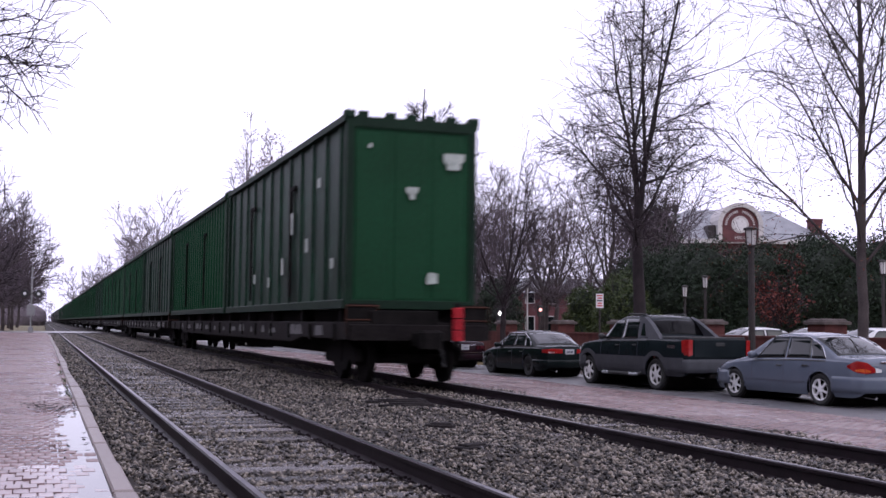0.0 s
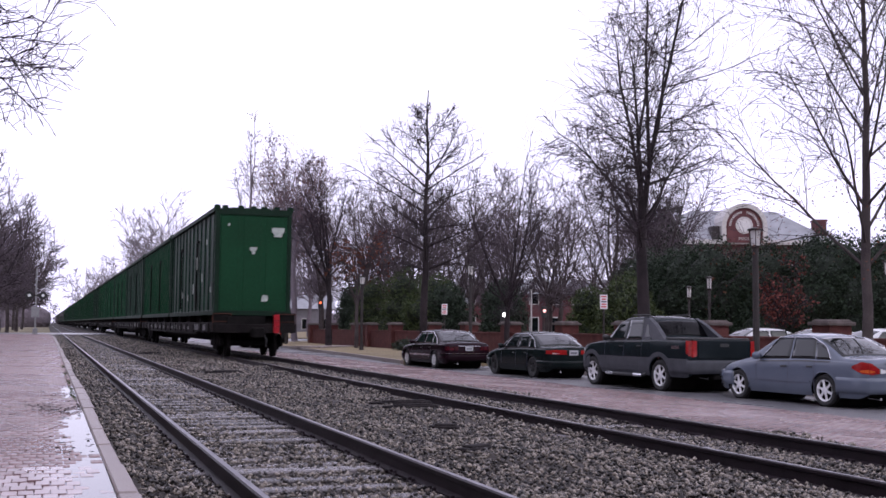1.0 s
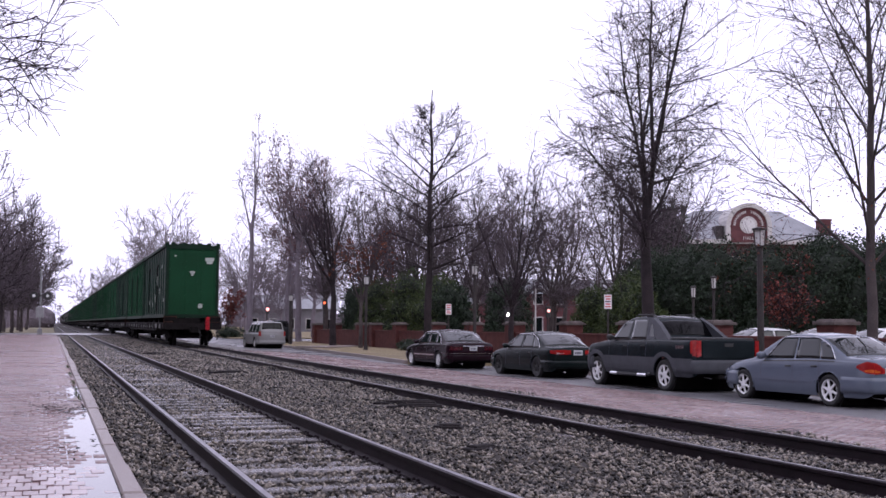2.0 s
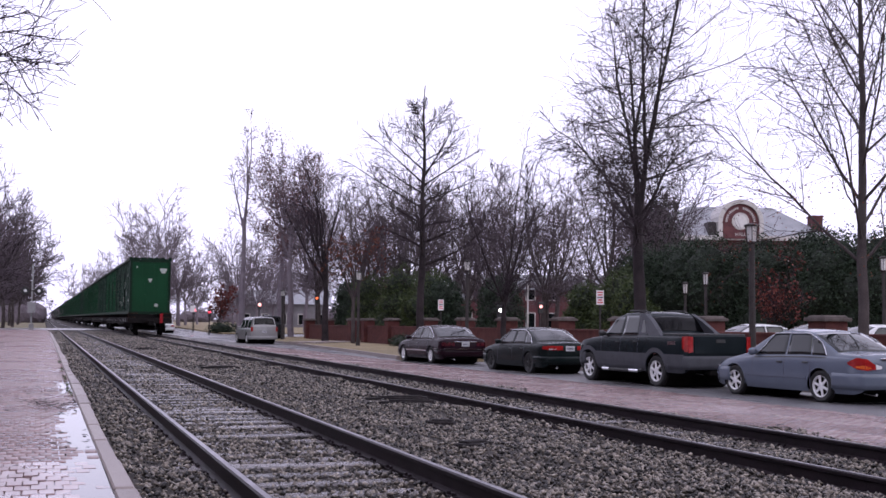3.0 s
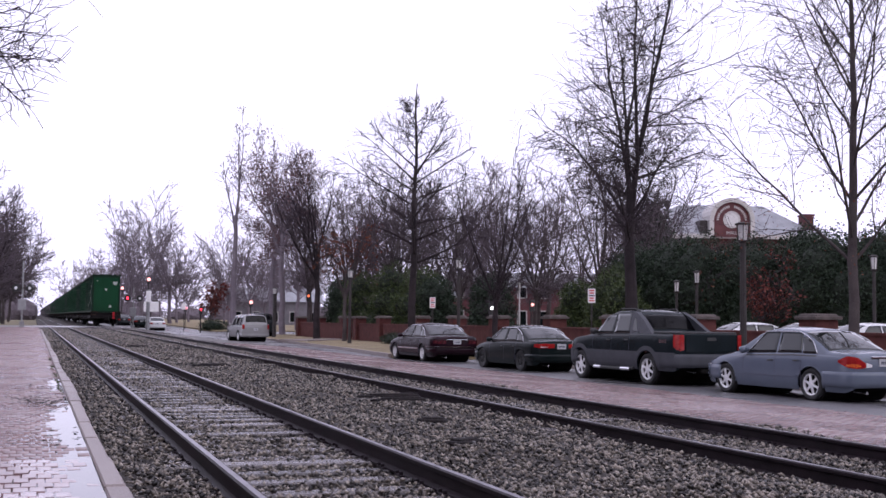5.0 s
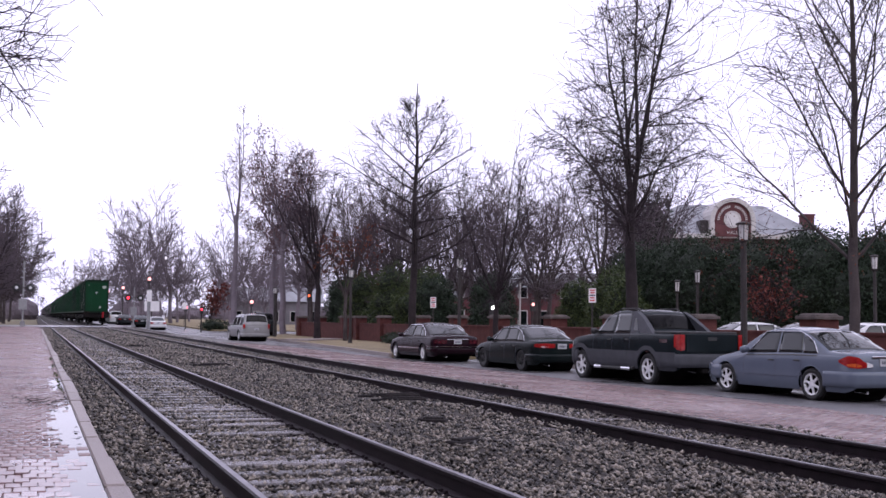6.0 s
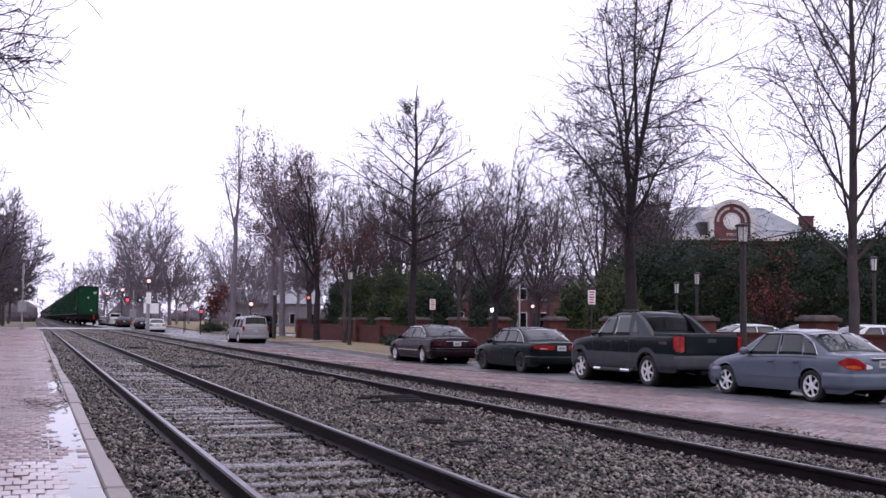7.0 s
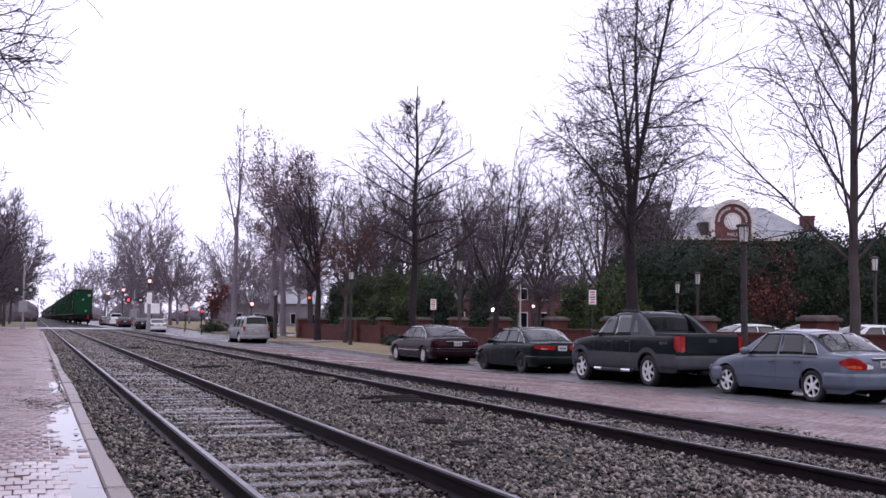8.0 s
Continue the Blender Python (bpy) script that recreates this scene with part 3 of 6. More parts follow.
def build_flatcar():
    f = thing("flatcar", "grimy dark steel flatcar with faded chalk marks", "railcar", group="flatcars of the train")
    s = Shape()
    s.box(-1.36, 1.36, -.55, CAR_L - .55, 1.06, 1.16, .01)
    part("deck", s, CARSTEEL, f)
    for x in (-1, 1):
        s = Shape()
        s.prism([(-.55, .84), (3.2, .84), (4.2, .72), (CAR_L - 5.2, .72), (CAR_L - 4.2, .84), (CAR_L - .55, .84), (CAR_L - .55, 1.14), (-.55, 1.14)], "x", x * 1.38 - .05, x * 1.38 + .05)
        part("side_sill", s, CARSTEEL, f)
        y = .2
        while y < CAR_L - .8:
            s = Shape()
            s.box(x * 1.44 - .03, x * 1.44 + .03, y, y + .07, .8, 1.12)
            part("stake_pocket", s, UNDER, f)
            y += 2.1
        for k in range(9):
            y = .5 + k * 3.4
            s = Shape()
            s.box(x * 1.1 - .16, x * 1.1 + .16, y, y + .22, 1.15, CZ + .004, .02)
            part("pedestal", s, UNDER, f)
    rng = random.Random(5)
    for k in range(16):
        y = .6 + k * 1.6 + rng.random()
        w, h = rng.uniform(.25, .9), rng.uniform(.08, .2)
        s = Shape()
        s.prism([(y, .9), (y + w, .88), (y + w * .9, .9 + h), (y + .1, .92 + h)], "x", -1.436, -1.432)
        part("chalk_mark", s, FADED, f, "faded pale chalk mark")
    s = Shape()
    s.box(-.35, .35, .5, CAR_L - 1.6, .45, 1.06, .03)
    part("centre_sill", s, UNDER, f)
    # Dark box added so the gap between deck and containers stays dark.
    part("gap_filler", Shape().box(-1.0, 1.0, .3, CAR_L - 1.0, 1.15, CZ - .02, .02), UNDER, f)
    # end platform with rails on both sides, brake gear, coupler
    for x in (-1, 1):
        s = Shape()
        a, b = x * 1.42, x * .8
        s.tube([(a, -.5, .95), (a, -.5, 1.46), (b, -.5, 1.46), (b, -.5, .95), (a, -.5, .95)], .022, 6)
        s.tube([(a, -.5, 1.2), (b, -.5, 1.2)], .014, 6)
        part("grab_rail", s, RUST, f, "rusty brown tubular grab rail")
        s = Shape()
        s.box(min(a, b) + .03, max(a, b) - .03, -.49, -.465, 1.1, 1.5)
        part("end_plate", s, UNDER, f)
    s = Shape()
    s.box(-1.36, 1.36, -.62, -.5, .82, 1.12, .02)
    part("end_sill", s, CARSTEEL, f)
    s = Shape()
    s.box(-.16, .16, -1.1, -.5, .72, .98, .03)
    s.box(-.2, .22, -1.3, -1.05, .68, 1.02, .05)
    part("coupler", s, UNDER, f)
    s = Shape()
    s.tube([(.3, -.6, .8), (.34, -.9, .6), (.3, -1.1, .35)], .035, 6)
    part("air_hose", s, RUBBER, f)
    s = Shape()
    s.box(-.95, .35, -.6, -.5, 1.12, 1.38, .02)
    part("brake_gear", s, UNDER, f)
    wheels = build_truck(f, 1.2, True) + build_truck(f, CAR_L - 2.3, True)
    return f, wheels


def build_train():
    cars, rolls = [], []
    f, wheels = build_flatcar()
    rear = build_container(14.4, 12, .07, GREENDARK, "tall dark green steel container with white placards, last on the train", True)
    mid = build_container(15.2, 24, .055, GREENSTEEL, "tall green ribbed steel refuse container on a flatcar")
    plain = build_container(14.4, 12, .07, GREENSTEEL, "tall green ribbed steel refuse container on a flatcar")
    dark = build_container(14.4, 12, .07, GREENDARK, "tall weathered dark green refuse container on a flatcar")
    marker = thing("end_marker", "red end-of-train marker hung on the coupler", "marker lamp")
    for k in range(3):
        s = Shape()
        s.box(-.1, .1, -.05, .05, k * .215, k * .215 + .2, .015)
        part("marker_panel", s, RED, marker)
    s = Shape()
    s.box(-.05, .05, -.0, .09, -.1, .72, .01)
    part("bracket", s, UNDER, marker)
    cars += [(f, 0, 0, 0), (rear, 0, 0, CZ), (mid, 0, 14.9, CZ), (dark, 0, PITCH, CZ), (plain, 0, 2 * PITCH, CZ), (marker, .72, -.68, .82)]
    n = 26
    for i in range(1, n):
        cars.append((copy_thing(f, pose(0, 0, 0)), 0, i * PITCH, 0))
        if i > 2:
            cars.append((copy_thing(dark if i % 4 == 3 else plain, pose(0, 0, 0)), 0, i * PITCH, CZ))
        cars.append((copy_thing(mid, pose(0, 0, 0)), 0, i * PITCH + 14.9, CZ))
    return cars, wheels


TRAIN, WHEELS = build_train()


# ---- parked cars ----
def paint(name, a, b):
    return mat(name, a, b, 0.22, 1.5, 60, 0.0, coat=0.3 if a[0] > .05 else .07, spec=0.25 if a[0] > .05 else .1)


def build_wheel(car, x, y, r, rim_r, side, metal=None):
    w = part("wheel", Shape().tube([(x - side * .1, y, r), (x - side * .05, y, r)], rim_r * .95, 20), BLACKPLASTIC, car)
    o = x + side * .1
    s = Shape()
    s.tube([(x - side * .1, y, r), (x - side * .085, y, r), (x + side * .06, y, r), (x + side * .085, y, r), (o, y, r)], [r * .9, r, r, r * .975, r * .9], 32, caps=False)
    s.tube([(o, y, r), (o - side * .006, y, r), (o - side * .03, y, r)], [r * .9, rim_r * 1.06, rim_r], 32, caps=False)
    part("tyre", s, RUBBER, w, smooth=True)
    s = Shape()
    s.tube([(o - side * .06, y, r), (o - side * .012, y, r), (o - side * .004, y, r)], [rim_r * .93, rim_r * .95, rim_r * 1.03], 32, caps=False)
    s.tube([(o - side * .05, y, r), (o - side * .004, y, r), (o, y, r)], [rim_r * .3, rim_r * .26, rim_r * .16], 14)
    for k in range(6):
        a = k * math.pi / 3 + .3
        c, d = math.cos(a), math.sin(a)
        q = []
        for t, wd, dx in ((.18, .15, .006), (.6, .095, .016), (.97, .13, .014)):
            for sg in (-1, 1):
                q.append((o - side * dx, y + rim_r * (c * t - sg * d * wd), r + rim_r * (d * t + sg * c * wd)))
        q += [(p[0] - side * .025, p[1], p[2]) for p in q]
        s.add(q, [(0, 1, 3, 2), (2, 3, 5, 4), (0, 2, 8, 6), (2, 4, 10, 8), (1, 7, 9, 3), (3, 9, 11, 5)])
    part("rim", s, metal or ALLOY, w, "bright alloy wheel rim" if metal is None else "dark worn wheel cover")


class CarForm:
    """The skin of a car as cross-sections along y: rear bumper at y = 0, nose at y = L, wheels on z = 0."""

    def __init__(self, L, W, wb, ax, r, belt, top, zb, tumble=.36, arch=1.16, round_end=.5, pinch=.15, nose=.30, nose_end=.8):
        self.L, self.hw, self.axles, self.r, self.zb = L, W / 2, (ax, ax + wb), r, zb
        self.ra, self.tumble, self.round_end, self.pinch, self.nose, self.nose_end = r * arch, tumble, round_end, pinch, nose, nose_end
        g = np.linspace(-.5, L + .5, 600)
        w = np.hanning(15)
        w /= w.sum()
        self.g = g
        self.zbelt = np.convolve(np.pad(np.interp(g, *zip(*belt)), 7, "edge"), w, "valid")
        self.ztop = np.convolve(np.pad(np.interp(g, *zip(*top)), 7, "edge"), w, "valid")

    def belt(self, y):
        return float(np.interp(y, self.g, self.zbelt))

    def top(self, y):
        return max(float(np.interp(y, self.g, self.ztop)), self.belt(y) + .012)

    def width(self, y):
        e = self.L - y
        if e < y:
            return self.hw * (1 - self.nose * max(0, 1 - e / self.nose_end) ** 2.3)
        return self.hw * (1 - self.pinch * max(0, 1 - y / self.round_end) ** 2.3)

    def under(self, y):
        e = min(y, self.L - y)
        low = self.zb + 0.10 * max(0, 1 - e / 0.3) ** 2
        for yw in self.axles:
            d = self.ra ** 2 - (y - yw) ** 2
            if d > 0:
                low = max(low, self.r + math.sqrt(d))
        return low

    def section(self, y):
        """Half outline (x, z) from the sill to the middle of the roof."""
        w, b, be, to = self.width(y), self.under(y), self.belt(y), self.top(y)
        b = min(b, be - .1)
        full = be - self.zb
        def side(z):
            k = (z - self.zb) / full
            return w * (1 - .075 * max(0, (.3 - k) / .3) ** 2 - .045 * max(0, (k - .62) / .38) ** 2)
        zs = [b + (be - .012 - b) * q for q in (0, .18, .36, .54, .7, .82, .92, .97, 1)]
        pts = [(side(z), z) for z in zs]
        h = to - be
        wb = side(be) - .03
        e = min(.075, h * .8)
        pts.append((wb, be + h * .012))
        for q in (.2, .4, .6, .8, .93):
            pts.append((wb - self.tumble * (h - e) * q, be + (h - e) * q))
        wt = wb - self.tumble * (h - e)
        for q, m in ((.012, .35), (.035, .68), (.08, .9), (.16, 1.0)):
            pts.append((wt - q * (1 if h > .3 else .9) , to - e * (1 - m)))
        we, ze = pts[-1]
        crown = .022 + .012 * min(1, h)
        for q in (.66, .33, 0):
            pts.append((we * q, ze + crown * (1 - q * q)))
        return pts

    def flank(self, y, z):
        """Half width of the skin at height z."""
        p = [q for q in self.section(y)][:15]
        return float(np.interp(z, [q[1] for q in p], [q[0] for q in p]))

    def skin(self):
        st = set(np.round(np.linspace(.0, self.L, 96), 3))
        for a in self.axles:
            st |= set(np.round(a + self.ra * np.array([-1.0, -.995, -.97, -.92, -.84, .84, .92, .97, .995, 1.0]), 3))
        st |= {.01, .03, self.L - .01, self.L - .03}
        rings = []
        for y in sorted(st):
            p = self.section(y)
            rings.append([(x, y, z) for x, z in p] + [(-x, y, z) for x, z in p[-2::-1]])
        k = len(rings[0])
        s = Shape()
        f = [(i * k + j, i * k + j + 1, (i + 1) * k + j + 1, (i + 1) * k + j) for i in range(len(rings) - 1) for j in range(k - 1)]
        h = k // 2
        for o in (0, (len(rings) - 1) * k):
            f += [(o + j, o + j + 1, o + k - 2 - j, o + k - 1 - j) for j in range(h - 1)] + [(o + h - 1, o + h, o + h + 1)]
        s.add([p for rg in rings for p in rg], f)
        return s

    def sheet(self, fn, nu, nv, thick):
        """A thin closed sheet: fn(u, v) gives (point, outward normal)."""
        out, inn = [], []
        for i in range(nu + 1):
            for j in range(nv + 1):
                p, n = fn(i / nu, j / nv)
                p, n = Vector(p), Vector(n)
                out.append(p + n * thick)
                inn.append(p - n * .012)
        m = nv + 1
        o = len(out)
        f = [(i * m + j, i * m + j + 1, (i + 1) * m + j + 1, (i + 1) * m + j) for i in range(nu) for j in range(nv)]
        edge = [(i, 0) for i in range(nu + 1)] + [(nu, j) for j in range(1, nv + 1)] + [(i, nv) for i in range(nu - 1, -1, -1)] + [(0, j) for j in range(nv - 1, 0, -1)]
        ids = [i * m + j for i, j in edge]
        f += [(a, b, b + o, a + o) for a, b in zip(ids, ids[1:] + ids[:1])]
        return Shape().add(out + inn, f)

    def side_sheet(self, x, y0, y1, lo, hi, thick=.006, nu=16, nv=5):
        """A panel on the flank between the heights lo(y) and hi(y)."""
        def fn(u, v):
            y = y0 + (y1 - y0) * u
            a, b = (lo(y) if callable(lo) else lo), (hi(y) if callable(hi) else hi)
            z = a + (b - a) * v
            return (x * self.flank(y, z), y, z), (x, 0, .25)
        return self.sheet(fn, nu, nv, thick)

    def window(self, x, ya, yb, yc, yd, lo=.05, hi=.86, thick=.006):
        """Side glass: bottom rear, bottom front, top front, top rear along y."""
        def fn(u, v):
            y = (ya + (yb - ya) * u) * (1 - v) + (yd + (yc - yd) * u) * v
            be = self.belt(y)
            ref = self.top((yc + yd) / 2)
            z = min(be + (ref - be) * (lo + (hi - lo) * v), be + (self.top(y) - be) * .93)
            return (x * self.flank(y, z), y, z), (x * .93, 0, .36)
        return self.sheet(fn, 8, 6, thick)

    def screen(self, y0, y1, share=.86, thick=.007):
        """Front or rear glass on the sloping top."""
        def fn(u, v):
            y = y0 + (y1 - y0) * u
            q = -1 + 2 * v
            p = self.section(y)[15:]
            w = p[0][0] + .05
            x = q * w * share
            z = float(np.interp(abs(x), [a for a, _ in p[::-1]], [b for _, b in p[::-1]]))
            dz = (self.top(y + .05) - self.top(y - .05)) / .1
            n = Vector((0, -dz, 1)).normalized()
            return (x, y, z), n
        return self.sheet(fn, 12, 12, thick)

    def wrap(self, x, s0, s1, lo, hi, thick=.012, rear=True, nu=14):
        """A strip round the rear corner, s measured outward from the middle; lo and hi: heights along it."""
        w0 = self.width(0)
        ys = np.linspace(0, .8, 60)
        path = [(0.0, 0.0)] + [(self.width(y if rear else self.L - y), y) for y in ys]
        arc = np.concatenate([[0], np.cumsum([math.dist(a, b) for a, b in zip(path, path[1:])])])
        px, py = [p[0] for p in path], [p[1] for p in path]
        def at(q):
            return float(np.interp(q, arc, px)), float(np.interp(q, arc, py))
        def fn(u, v):
            q = s0 + (s1 - s0) * u
            a, b = at(q), at(q + .01)
            n = Vector((b[1] - a[1], -(b[0] - a[0]), 0)).normalized()
            za, zt = np.interp(u, np.linspace(0, 1, len(lo)), lo), np.interp(u, np.linspace(0, 1, len(hi)), hi)
            y = a[1] if rear else self.L - a[1]
            return (x * a[0] * .985, y, za + (zt - za) * v), (x * n.x, n.y if rear else -n.y, 0)
        return self.sheet(fn, nu, 3, thick)


def bumper_bar(form, z0, z1, out, rear=True, reach=.75):
    """A rounded bar that wraps both corners."""
    s = Shape()
    n = 24
    prof = [(-.05, z0), (out * .7, z0 + .01), (out, z0 + (z1 - z0) * .35), (out, z0 + (z1 - z0) * .75), (out * .7, z1 - .008), (-.02, z1)]
    path = [(form.width(y if rear else form.L - y), y) for y in np.linspace(reach, 0, 14)]
    path = [(-x, y) for x, y in path] + [(x, y) for x, y in path[::-1]]
    v = []
    for i, (x, y) in enumerate(path):
        a, b = path[max(0, i - 1)], path[min(len(path) - 1, i + 1)]
        d = Vector((b[0] - a[0], b[1] - a[1]))
        nrm = Vector((d.y, -d.x)).normalized()
        for o, z in prof:
            yy = y + nrm.y * o
            v.append((x * .985 + nrm.x * o, yy if rear else form.L - yy, z))
    k = len(prof)
    f = [(i * k + j, i * k + j + 1, (i + 1) * k + j + 1, (i + 1) * k + j) for i in range(len(path) - 1) for j in range(k - 1)]
    f += [tuple(range(k)), tuple(range((len(path) - 1) * k, len(path) * k))]
    return s.add(v, f)


def build_car(label, category, form, body, rim, glass, screens, tails, plate_z, name="car", bumper=None, bz=(.32, .55), chrome=True, metal=None, doors=(), strip=None, mirror_y=0.0, chrome_strip=False, rear_glass=None):
    """tails: (from, to, lower heights, upper heights, material) round each rear corner; glass: side windows."""
    car = thing(name, label, category, group="parked cars")
    L, hw, r, zb = form.L, form.hw, form.r, form.zb
    part("body", form.skin(), body, car, smooth=True)
    s = Shape()
    s.box(-hw * .8, hw * .8, .25, L - .25, zb + .03, zb + .2)
    for yw in form.axles:
        s.tube([(-hw * .9, yw, r), (hw * .9, yw, r)], form.ra * .985, 24)
    part("underbody", s, UNDER, car)
    for x in (-1, 1):
        for yw in form.axles:
            build_wheel(car, x * (hw - .115), yw, r, rim, x, metal)
            s = Shape()
            arc = []
            for a in np.linspace(-.15, math.pi + .15, 22):
                y, z = yw + form.ra * math.cos(a), r + form.ra * math.sin(a)
                arc.append((x * (form.flank(y, max(z, zb + .05)) - .004), y, z))
            s.tube(arc, .013, 5)
            part("wheel_lip", s, body, car, smooth=True)
        for w in glass:
            part("side_window", form.window(x, *w), GLASS, car, smooth=True)
        ya, yb, yc, yd = glass[0][0], glass[-1][1], glass[-1][2], glass[0][3]
        if chrome:
            s = Shape()
            line = []
            ref = form.top((yc + yd) / 2)
            for q in np.linspace(0, 1, 24):
                if q < .3:
                    t = q / .3
                    y, h = ya + (yd - ya) * t, .03 + .86 * t
                elif q < .7:
                    y, h = yd + (yc - yd) * (q - .3) / .4, .89
                else:
                    t = (q - .7) / .3
                    y, h = yc + (yb - yc) * t, .89 - .86 * t
                be = form.belt(y)
                z = min(be + (ref - be) * h, be + (form.top(y) - be) * .95)
                line.append((x * (form.flank(y, z) + .008), y, z))
            s.tube(line, .009, 5)
            part("window_trim", s, CHROME, car, "bright trim round the side windows", smooth=True)
        part("belt_moulding", form.side_sheet(x, ya, yb, lambda y: form.belt(y) - .03, lambda y: form.belt(y) - .008, .008, 12, 1), BLACKPLASTIC, car)
        for y in doors:
            part("door_gap", form.side_sheet(x, y - .005, y + .005, zb + .1, lambda y: form.belt(y) - .03, .003, 1, 8), INK, car)
        for y in [d + .14 for d in doors[:2]]:
            z = form.belt(y) - .13
            xx = form.flank(y, z)
            s = Shape()
            s.box(x * xx - .022, x * xx + .022, y - .085, y + .085, z - .016, z + .016, .008)
            part("door_handle", s, BLACKPLASTIC, car)
        if strip:
            part("rub_strip", form.side_sheet(x, form.axles[0] + form.ra * 1.04, form.axles[1] - form.ra * 1.04, strip, strip + .05, .014, 10, 2), CHROME if chrome_strip else body, car)
        ym = mirror_y or yb - .12
        zm = form.belt(ym) + .09
        xm = form.flank(ym, zm - .08)
        s = Shape()
        s.tube([(x * (xm - .04), ym, zm - .03), (x * (xm + .02), ym, zm), (x * (xm + .10), ym, zm + .01), (x * (xm + .19), ym - .01, zm), (x * (xm + .21), ym - .01, zm - .01)], [.02, .05, .085, .075, .03], 10)
        part("mirror", s, BLACKPLASTIC if bumper else body, car, smooth=True)
        for (s0, s1, lo, hi, m_) in tails:
            part("tail_light", form.wrap(x, s0, s1, lo, hi), m_, car, smooth=False)
        zf = form.belt(L - .25)
        part("headlight", form.wrap(x, hw * .5, hw * 1.08, [zf - .2, zf - .19], [zf - .06, zf - .05], .01, False), CLEAR, car)
    for nm, (y0, y1) in zip(("rear_window", "windscreen"), screens):
        part(nm, form.screen(y0, y1), rear_glass or GLASS if nm == "rear_window" else GLASS, car, smooth=True)
    part("bumper", bumper_bar(form, *bz, .035), bumper or body, car, smooth=True)
    part("bumper", bumper_bar(form, *bz, .035, False), bumper or body, car, smooth=True)
    s = Shape()
    s.box(-.152, .152, -.022, .01, plate_z - .076, plate_z + .076, .004)
    plate = part("number_plate", s, PLATE, car, "white number plate")
    s = Shape()
    for k in range(5):
        s.box(-.11 + k * .045, -.08 + k * .045, -.026, -.021, plate_z - .035, plate_z + .025)
    part("plate_bars", s, INK, plate)
    s = Shape()
    s.tube([(-.45, .35, zb + .02), (-.45, .02, zb + .0)], .03, 8)
    part("exhaust_pipe", s, CHROME, car)
    return car


def sedan(label, body, L, W, H, wb, ax, tails, rim=.21, plate_z=.78, deck=None, **more):
    """A four-door saloon with a rounded roof."""
    sc, b = L / 4.87, H * .635
    d = deck or b + .05
    belt = [(0, b - .07), (.08, b - .02), (.5 * sc, b), (1.8 * sc, b), (3.3 * sc, b - .045), (3.7 * sc, b - .085), (4.3 * sc, b - .17), (4.65 * sc, b - .25), (L - .08, b - .33), (L, b - .42)]
    top = [(-.5, d - .15), (0, d - .10), (.06 * sc, d - .01), (.55 * sc, d + .015), (.72 * sc, d + .03), (1.0 * sc, d + .17), (1.3 * sc, H - .17), (1.6 * sc, H - .045), (1.95 * sc, H - .008), (2.3 * sc, H), (2.6 * sc, H - .02), (2.9 * sc, H - .10), (3.2 * sc, H - .26), (3.5 * sc, b + .085), (3.62 * sc, b + .01), (4.2 * sc, b - .10), (4.6 * sc, b - .19), (L - .05, b - .3), (L, b - .4)]
    form = CarForm(L, W, wb, ax, .325, belt, top, .2)
    win = [(.98 * sc, 1.42 * sc, 1.52 * sc, 1.32 * sc), (1.46 * sc, 2.20 * sc, 2.22 * sc, 1.56 * sc), (2.26 * sc, 3.22 * sc, 2.72 * sc, 2.28 * sc)]
    return build_car(label, "car", form, body, rim, win, ((.74 * sc, 1.52 * sc), (3.5 * sc, 2.78 * sc)), tails, plate_z, doors=(1.42 * sc, 2.23 * sc, 3.28 * sc), mirror_y=3.2 * sc, **more)


def parked(car, x, y, ax, W, turn=3.5, z=None):
    """x, y: where the near-side rear wheel stands."""
    c, s_ = math.cos(radians(turn)), math.sin(radians(turn))
    dx, dy = -W / 2 + .02, ax
    car.matrix_basis = pose(x - (dx * c - dy * s_), y - (dx * s_ + dy * c), float(road_z(y)) - .012 if z is None else z, 0, 0, turn)


SLATEBLUE = paint("slate_blue_paint", (0.085, 0.10, 0.135), (0.105, 0.123, 0.162))
DARKGREEN = paint("dark_green_paint", (0.004, 0.007, 0.0075), (0.008, 0.012, 0.012))
MAROON = paint("dark_maroon_paint", (0.009, 0.003, 0.006), (0.015, 0.005, 0.009))
CHARCOAL = paint("charcoal_paint", (0.006, 0.010, 0.012), (0.011, 0.016, 0.019))
SILVER = paint("silver_paint", (0.20, 0.195, 0.20), (0.26, 0.255, 0.26))
WHITEPAINT = paint("white_paint", (0.5, 0.5, 0.52), (0.6, 0.6, 0.62))
BLACKPAINT = paint("black_paint", (0.015, 0.017, 0.02), (0.03, 0.032, 0.035))

c4 = sedan("slate blue four-door sedan with red tail lamps, parked", SLATEBLUE, 4.74, 1.82, 1.46, 2.72, 1.10,
           [(.50, 1.13, [.70, .68, .70, .80], [.78, .90, .93, .84], TAIL), (.60, .95, [.715, .71, .73], [.73, .78, .76], AMBER), (.34, .49, [.71, .70], [.76, .80], CLEAR)], .215, .80, strip=.46, bz=(.3, .62))
parked(c4, 14.91, 18.99, 1.10, 1.82, 4)
s = Shape()
s.box(-.36, .36, -.035, -.002, .885, .925, .01)
part("boot_trim", s, CHROME, c4, "bright bar over the number plate")
c2 = sedan("dark green four-door sedan with a wide red lamp strip, parked", DARKGREEN, 4.78, 1.79, 1.42, 2.715, 1.08,
           [(.26, 1.0, [.74, .74, .77], [.87, .88, .86], TAIL), (.5, .75, [.755, .755], [.79, .79], CLEAR)], .17, .79, metal=BLACKPLASTIC)
